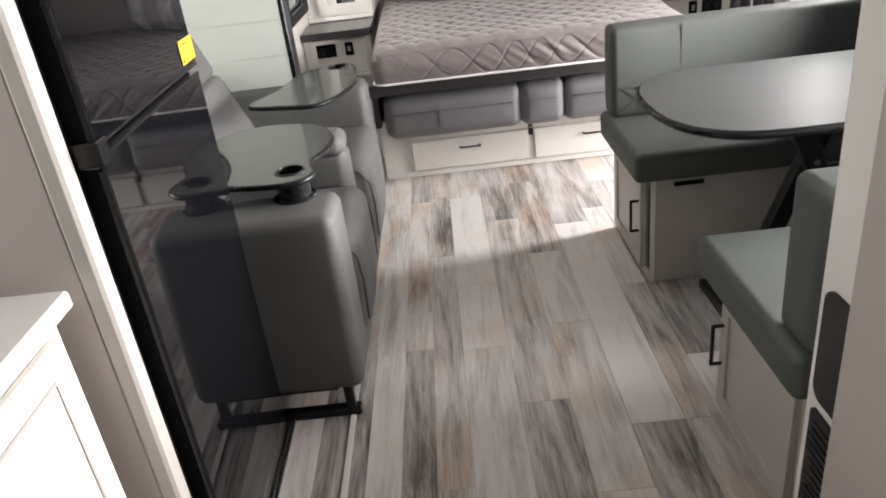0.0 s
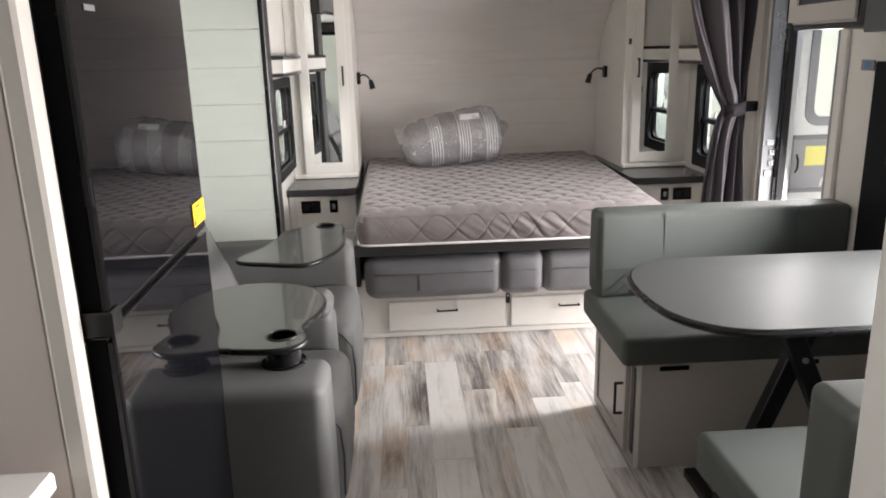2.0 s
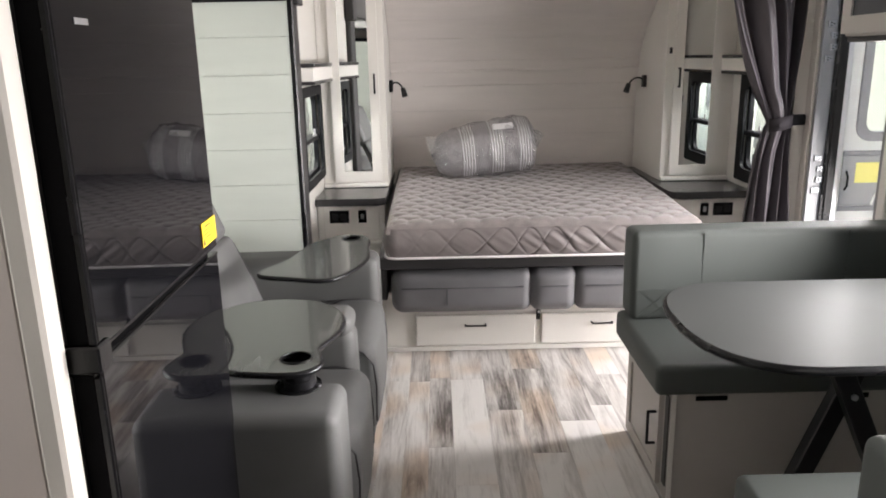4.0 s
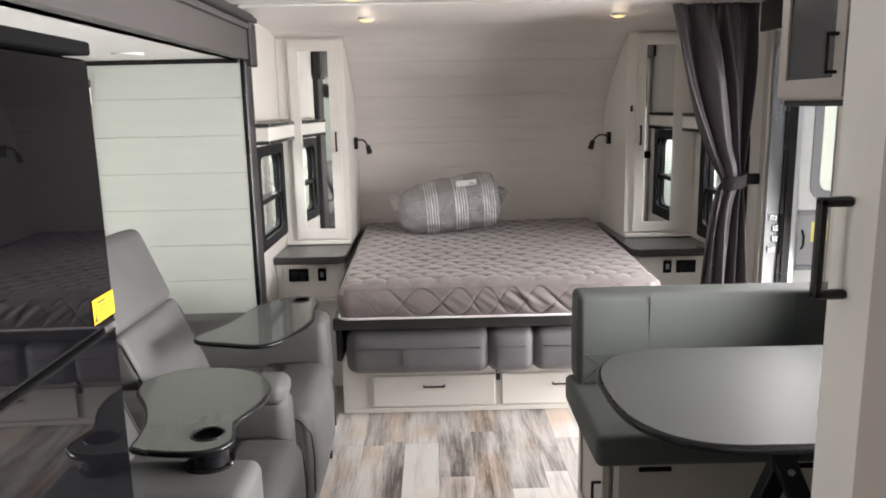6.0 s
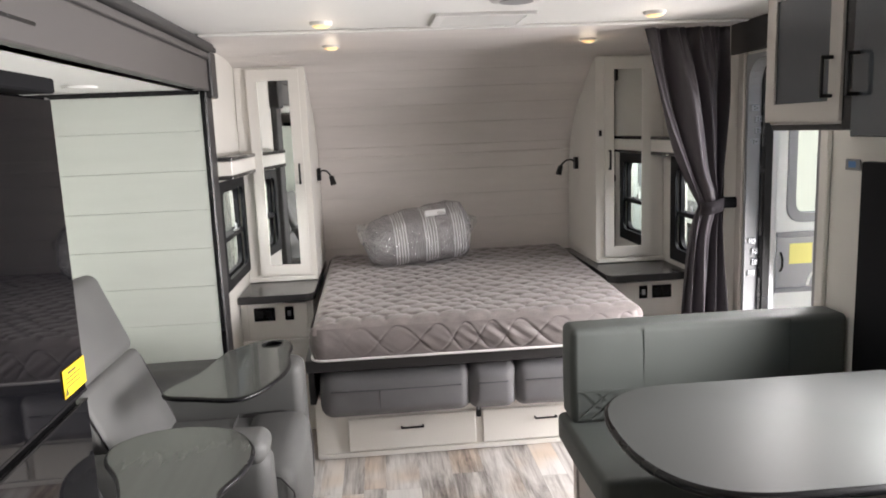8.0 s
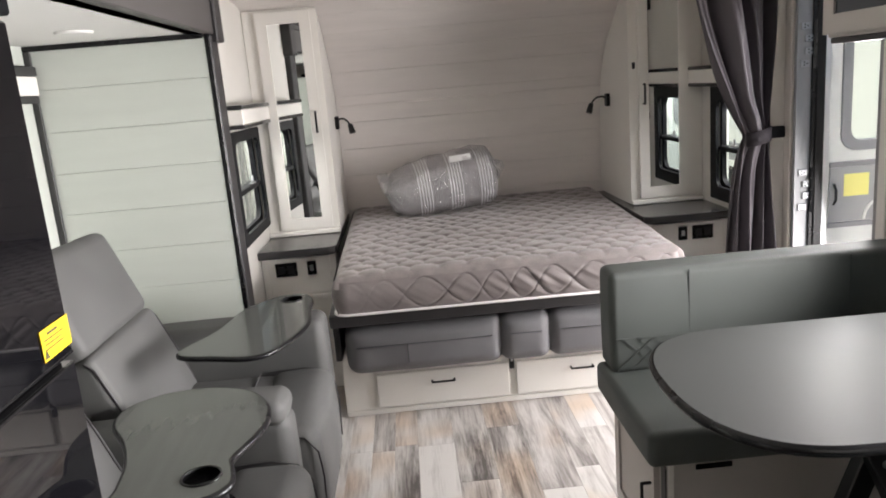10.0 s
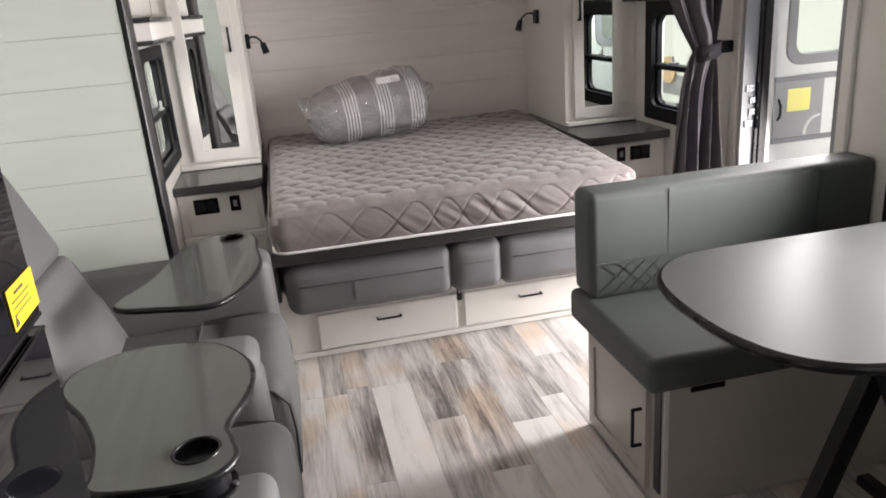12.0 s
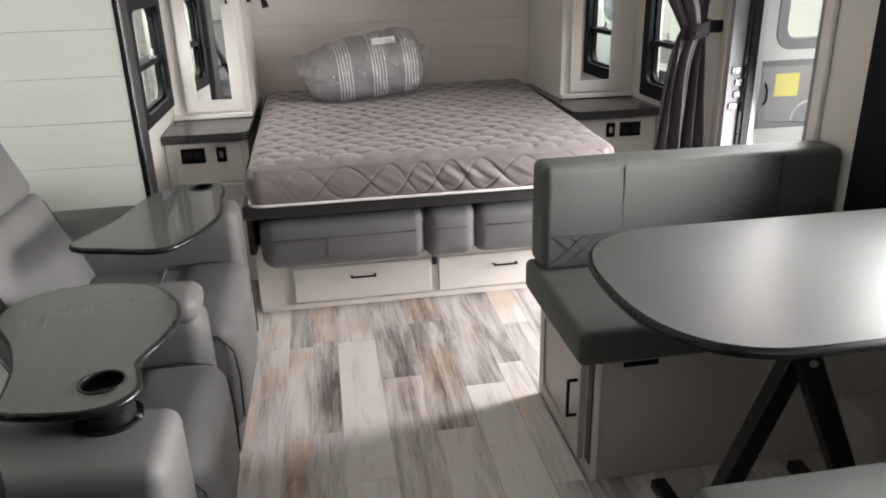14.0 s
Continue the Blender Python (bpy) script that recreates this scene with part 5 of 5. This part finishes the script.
part("near_panel", box(PX - 0.034, PX - 0.0005, -3.42, -2.848, 0.0, 2.02, 0.004), M_BEIGE, pantry, "beige full-height end panel")
part("control_panel", prism(rounded(-2.843, -2.726, 0.500, 0.738, 0.03), 0, PX - 0.006, PX - 0.0005), M_BPLAST, pantry, "black rounded control panel")
vent = part("vent", prism(rounded(-2.843, -2.730, 0.11, 0.475, 0.012), 0, PX - 0.006, PX - 0.0005), M_BPLAST, pantry, "black slotted furnace vent")
for k in range(18):
    part("slat", box(PX - 0.0085, PX - 0.0062, -2.830, -2.744, 0.135 + k * 0.018, 0.143 + k * 0.018, 0), M_BLACK, vent)

# labels on the wall by the dinette window
sw = thing("wall_switch", (XR, -1.01, 1.42), "small grey wall switch panel with blue label", "switch")
part("plate", box(XR - 0.008, XR - 0.001, -1.045, -0.965, 1.400, 1.440, 0.002), M_RVGREY, sw)
part("blue_label", box(XR - 0.0095, XR - 0.0085, -1.025, -0.985, 1.410, 1.432, 0), surf("blue_label_print", (0.10, 0.22, 0.45), 0.5, 0.05), sw)

# ---- ceiling fixtures ----


def puck(x, y, z, tilt=0.0):
    l = thing("puck_light", (x, y, z), "small round warm ceiling puck light", "ceiling light", "ceiling puck lights")
    tf = Matrix.Translation((x, y, z)) @ pose(0, 0, 0, tilt)
    own = bmesh.new()
    bmesh.ops.create_cone(own, cap_ends=True, segments=28, radius1=0.040, radius2=0.046, depth=0.014)
    bmesh.ops.translate(own, verts=own.verts, vec=(0, 0, -0.007))
    bmesh.ops.transform(own, matrix=tf, verts=own.verts)
    part("trim_ring", own, M_CEIL, l, smooth=True)
    own = bmesh.new()
    bmesh.ops.create_uvsphere(own, u_segments=24, v_segments=10, radius=0.034)
    bmesh.ops.scale(own, verts=own.verts, vec=(1, 1, 0.3))
    bmesh.ops.translate(own, verts=own.verts, vec=(0, 0, -0.0135))
    bmesh.ops.transform(own, matrix=tf, verts=own.verts)
    part("lens", own, M_LAMP, l, "glowing warm lens", smooth=True)


puck(-0.612, -0.49, ZC)
puck(0.705, -0.54, ZC)
puck(-0.615, 0.20, 2.0225)
puck(0.655, 0.22, 2.0225)
av = thing("ceiling_vent", (0.03, -0.49, ZC - 0.012), "white rectangular ceiling air vent with slats", "vent")
part("frame", ring_prism(rounded(-0.175, 0.215, -0.645, -0.33, 0.012), rounded(-0.14, 0.18, -0.61, -0.365, 0.008), 2, ZC - 0.012, ZC - 0.001), M_CEIL, av)
part("backing", box(-0.141, 0.181, -0.611, -0.364, ZC - 0.003, ZC - 0.0012, 0), M_FASC, av)
for k in range(9):
    part("slat", box(-0.139, 0.179, -0.603 + k * 0.027, -0.588 + k * 0.027, ZC - 0.010, ZC - 0.0045, 0.001), M_CEIL, av)
sp = thing("ceiling_speaker", (0.075, -0.93, ZC), "round white ceiling speaker", "speaker")
part("rim", rod((0.075, -0.93, ZC - 0.012), (0.075, -0.93, ZC - 0.001), 0.085, None, 32, 0.095), M_CEIL, sp, smooth=True)
part("grille", rod((0.075, -0.93, ZC - 0.015), (0.075, -0.93, ZC - 0.0125), 0.058, None, 32), M_ALU, sp, smooth=True)
sl = thing("slide_light", (-1.52, -0.55, SLIDE_Z), "flush white light in the slide-out ceiling", "ceiling light")
part("lens", rod((-1.52, -0.55, SLIDE_Z - 0.010), (-1.52, -0.55, SLIDE_Z - 0.001), 0.06, None, 28, 0.066), M_CEIL, sl, smooth=True)

# ---- outside ----
GZ = -0.72
ground = structure("ground", box(-400, 400, -400, 400, GZ - 0.1, GZ, 0), M_GRAVEL, "pale gravel lot reaching the horizon", "ground")


def trailer(x0, x1, y0, y1, name, label, wins):
    t = thing(name, ((x0 + x1) / 2, (y0 + y1) / 2, GZ), label, "travel trailer", "parked trailers")
    zb, zt = GZ + 0.45, GZ + 3.0
    part("body", prism(rounded(y0, y1, zb, zt, 0.18), 0, x0, x1, 0.03), M_RVWHITE, t)
    part("stripe", box(x0 - 0.004, x0 - 0.001, y0 + 0.2, y1 - 0.2, zb + 0.12, zb + 0.42, 0), M_RVGREY, t, "grey side graphic")
    for a, b in wins:
        w = part("window", ring_prism(rounded(a, b, zb + 0.95, zb + 1.65, 0.09), rounded(a + 0.05, b - 0.05, zb + 1.0, zb + 1.6, 0.06), 0, x0 - 0.02, x0 - 0.001), M_BPLAST, t, "black rounded window frame")
        part("pane", box(x0 - 0.012, x0 - 0.006, a + 0.04, b - 0.04, zb + 0.99, zb + 1.61, 0), M_RVWIN, w)
    for y in ((y0 + y1) / 2 - 0.45, (y0 + y1) / 2 + 0.45):
        for x in (x0 + 0.12, x1 - 0.12):
            w = part("wheel", rod((x - 0.1, y, GZ + 0.34), (x + 0.1, y, GZ + 0.34), 0.34, None, 28), M_BPLAST, t, "black tyre")
            part("rim", rod((x - 0.105, y, GZ + 0.34), (x + 0.105, y, GZ + 0.34), 0.19, None, 20), M_CHROME, w)
    part("chassis", box(x0 + 0.1, x1 - 0.1, y0 + 0.1, y1 - 0.1, zb - 0.12, zb - 0.001, 0), M_BPLAST, t)
    return t


t1 = trailer(5.2, 7.6, 3.4, 12.4, "travel_trailer", "white travel trailer with grey stripe parked on gravel", ((10.4, 11.4),))
part("round_marker", rod((5.19, 7.45, 0.22), (5.16, 7.45, 0.22), 0.20, None, 28), M_TAN, t1, "tan round cover")
trailer(9.5, 12.0, -7.0, 0.2, "travel_trailer", "white travel trailer parked across the gravel lot", ((-5.5, -4.4), (-3.0, -2.0)))
trailer(-7.5, -5.0, -3.0, 6.0, "travel_trailer", "white travel trailer parked on the slide-out side", ((0.0, 1.0),))

# awning arm beside the dinette window
aw = thing("grab_handle", (1.40, -1.62, 0.75), "black curved exterior grab handle by the window", "handle")
part("grip", tube([(1.31, -1.60, 0.78), (1.37, -1.60, 0.80), (1.40, -1.60, 0.86), (1.40, -1.60, 1.0), (1.395, -1.60, 1.14), (1.37, -1.60, 1.19), (1.31, -1.60, 1.20)], 0.016), M_BPLAST, aw, smooth=True)


def tree(x, y, h, seed):
    rng = random.Random(seed)
    t = thing("tree", (x, y, GZ), "broad green leafy tree beyond the gravel lot", "tree", "trees behind the lot")
    bm = rod((x, y, GZ), (x, y, GZ + h * 0.5), 0.22, None, 10, 0.12)
    for k in range(7):
        a = rng.random() * 6.28
        z = GZ + h * (0.3 + 0.05 * k)
        rod((x, y, z), (x + math.cos(a) * h * 0.22, y + math.sin(a) * h * 0.22, z + h * 0.2), 0.08, bm, 7, 0.02)
    part("trunk", bm, M_BARK, t)
    verts, faces = [], []
    for k in range(2200):
        a, b = rng.random() * 6.283, rng.uniform(-1, 1)
        r = h * 0.33 * (0.45 + 0.55 * rng.random() ** 0.5) * (1 + 0.35 * noise.noise((math.cos(a) * 2 + seed, math.sin(a) * 2, b * 2)))
        s = math.sqrt(1 - b * b)
        c = Vector((x + r * s * math.cos(a), y + r * s * math.sin(a), GZ + h * 0.64 + r * b * 1.05))
        u = Vector((rng.gauss(0, 1), rng.gauss(0, 1), rng.gauss(0, 1))).normalized()
        v = u.orthogonal().normalized()
        w = 0.13 + 0.12 * rng.random()
        i = len(verts)
        verts += [c - u * w, c + v * w * 0.6, c + u * w, c - v * w * 0.6]
        faces.append((i, i + 1, i + 2, i + 3))
    me = bpy.data.meshes.new("crown")
    me.from_pydata([tuple(v) for v in verts], [], faces)
    me.materials.append(M_LEAF)
    cr = new("crown", me)
    cr.parent = t
    cr.matrix_parent_inverse = t.matrix_basis.inverted()


for i, (x, y, h) in enumerate(((16, 4, 8), (19, 12, 10), (15, 20, 9), (20, -4, 9), (18, -12, 8), (12, 26, 9), (24, 18, 11), (-16, 8, 9))):
    tree(x, y, h, i + 1)

# ---- small pieces of the setting ----
# shiplap boards at the head of the bed, laid along the curved section
s = 0.0
STEP = 0.168
while s < SECTION_LEN - 0.75:
    b = cap_strip(s + 0.001, min(s + STEP, SECTION_LEN - 0.75) - 0.001, XL - 0.02, XR + 0.02, 0.004, 0.008, 4)
    part("board", b, M_SHIP, wall_north, smooth=True)
    s += STEP
part("cap_panel", cap_strip(SECTION_LEN - 0.75 + 0.001, SECTION_LEN, XL - 0.02, XR + 0.02, 0.004, 0.008, 14), M_SHIP, wall_north, "smooth pale curved panel above the boards", smooth=True)
part("batten", box(-0.798, 0.846, 1.338, 1.352, 1.432, 1.448, 0.002), M_SHIP, wall_north, "pale batten strip across the boards")
# boards of the slide-out end wall
z = SLIDE_Z - 0.004
while z > 0:
    a = max(0.0, z - 0.174)
    part("board", box(SLIDE_X + 0.001, XL + 0.012, SLIDE_Y1 - 0.0195, SLIDE_Y1 - 0.0105, a + 0.0006, z - 0.0006, 0.0012), M_SLIDE, slide_end)
    z -= 0.174

# floor planks
rng = random.Random(11)
COLUMNS = [(-0.76, -0.66), (-0.66, -0.562), (-0.562, -0.46), (-0.46, -0.302), (-0.302, -0.148), (-0.148, 0.004), (0.004, 0.16), (0.16, 0.26), (0.26, 0.38), (0.38, 0.48),
           (0.48, 0.63), (0.63, 0.78), (0.78, 0.93), (0.93, 1.03), (1.03, XR - 0.005)]
JOINTS = {(-0.562, -0.46): (-0.335, -1.0, -2.37), (-0.46, -0.302): (-0.357, -1.277, -1.727, -2.6), (-0.302, -0.148): (-0.687, -2.045), (-0.148, 0.004): (-0.246, -1.06, -1.62, -2.435),
          (0.004, 0.16): (-0.80, -2.19), (0.16, 0.26): (-0.66, -1.40, -2.19), (-0.66, -0.562): (-0.37, -1.45, -1.70), (-0.76, -0.66): (-0.36, -1.70, -2.45)}
left = -0.76
while left > SLIDE_X + 0.02:
    w = rng.choice((0.10, 0.15, 0.15))
    COLUMNS.append((max(left - w, SLIDE_X + 0.004), left))
    left -= w
for a, b in COLUMNS:
    cuts = list(JOINTS.get((a, b), ()))
    y = cuts[-1] if cuts else -rng.uniform(0.1, 0.9)
    if not cuts:
        cuts = [y]
    while y > YB:
        y -= rng.uniform(0.75, 1.3)
        cuts.append(y)
    top = 0.40 if a < -0.79 else 0.02
    ys = [top] + [c for c in cuts if c > YB + 0.05] + [YB]
    for y1, y0 in zip(ys, ys[1:]):
        if y1 - y0 > 0.02:
            part("plank", box(a + 0.0004, b - 0.0004, y0 + 0.0004, y1 - 0.0004, -0.006, 0.0, 0.0004), M_FLOOR, floor)
edge = structure("trim_slide_threshold", box(-0.826, -0.808, SLIDE_Y0, 0.012, 0.0005, 0.006, 0.002), M_WALL, "pale threshold strip along the slide-out floor", "trim")
rails = structure("trim_slide_rails", box(-1.024, -1.015, -2.66, -1.99, 0.0005, 0.010, 0.002, box(-1.008, -0.999, -2.66, -1.99, 0.0005, 0.012, 0.002)), M_BLACK, "black metal slide rails set in the floor", "rail")
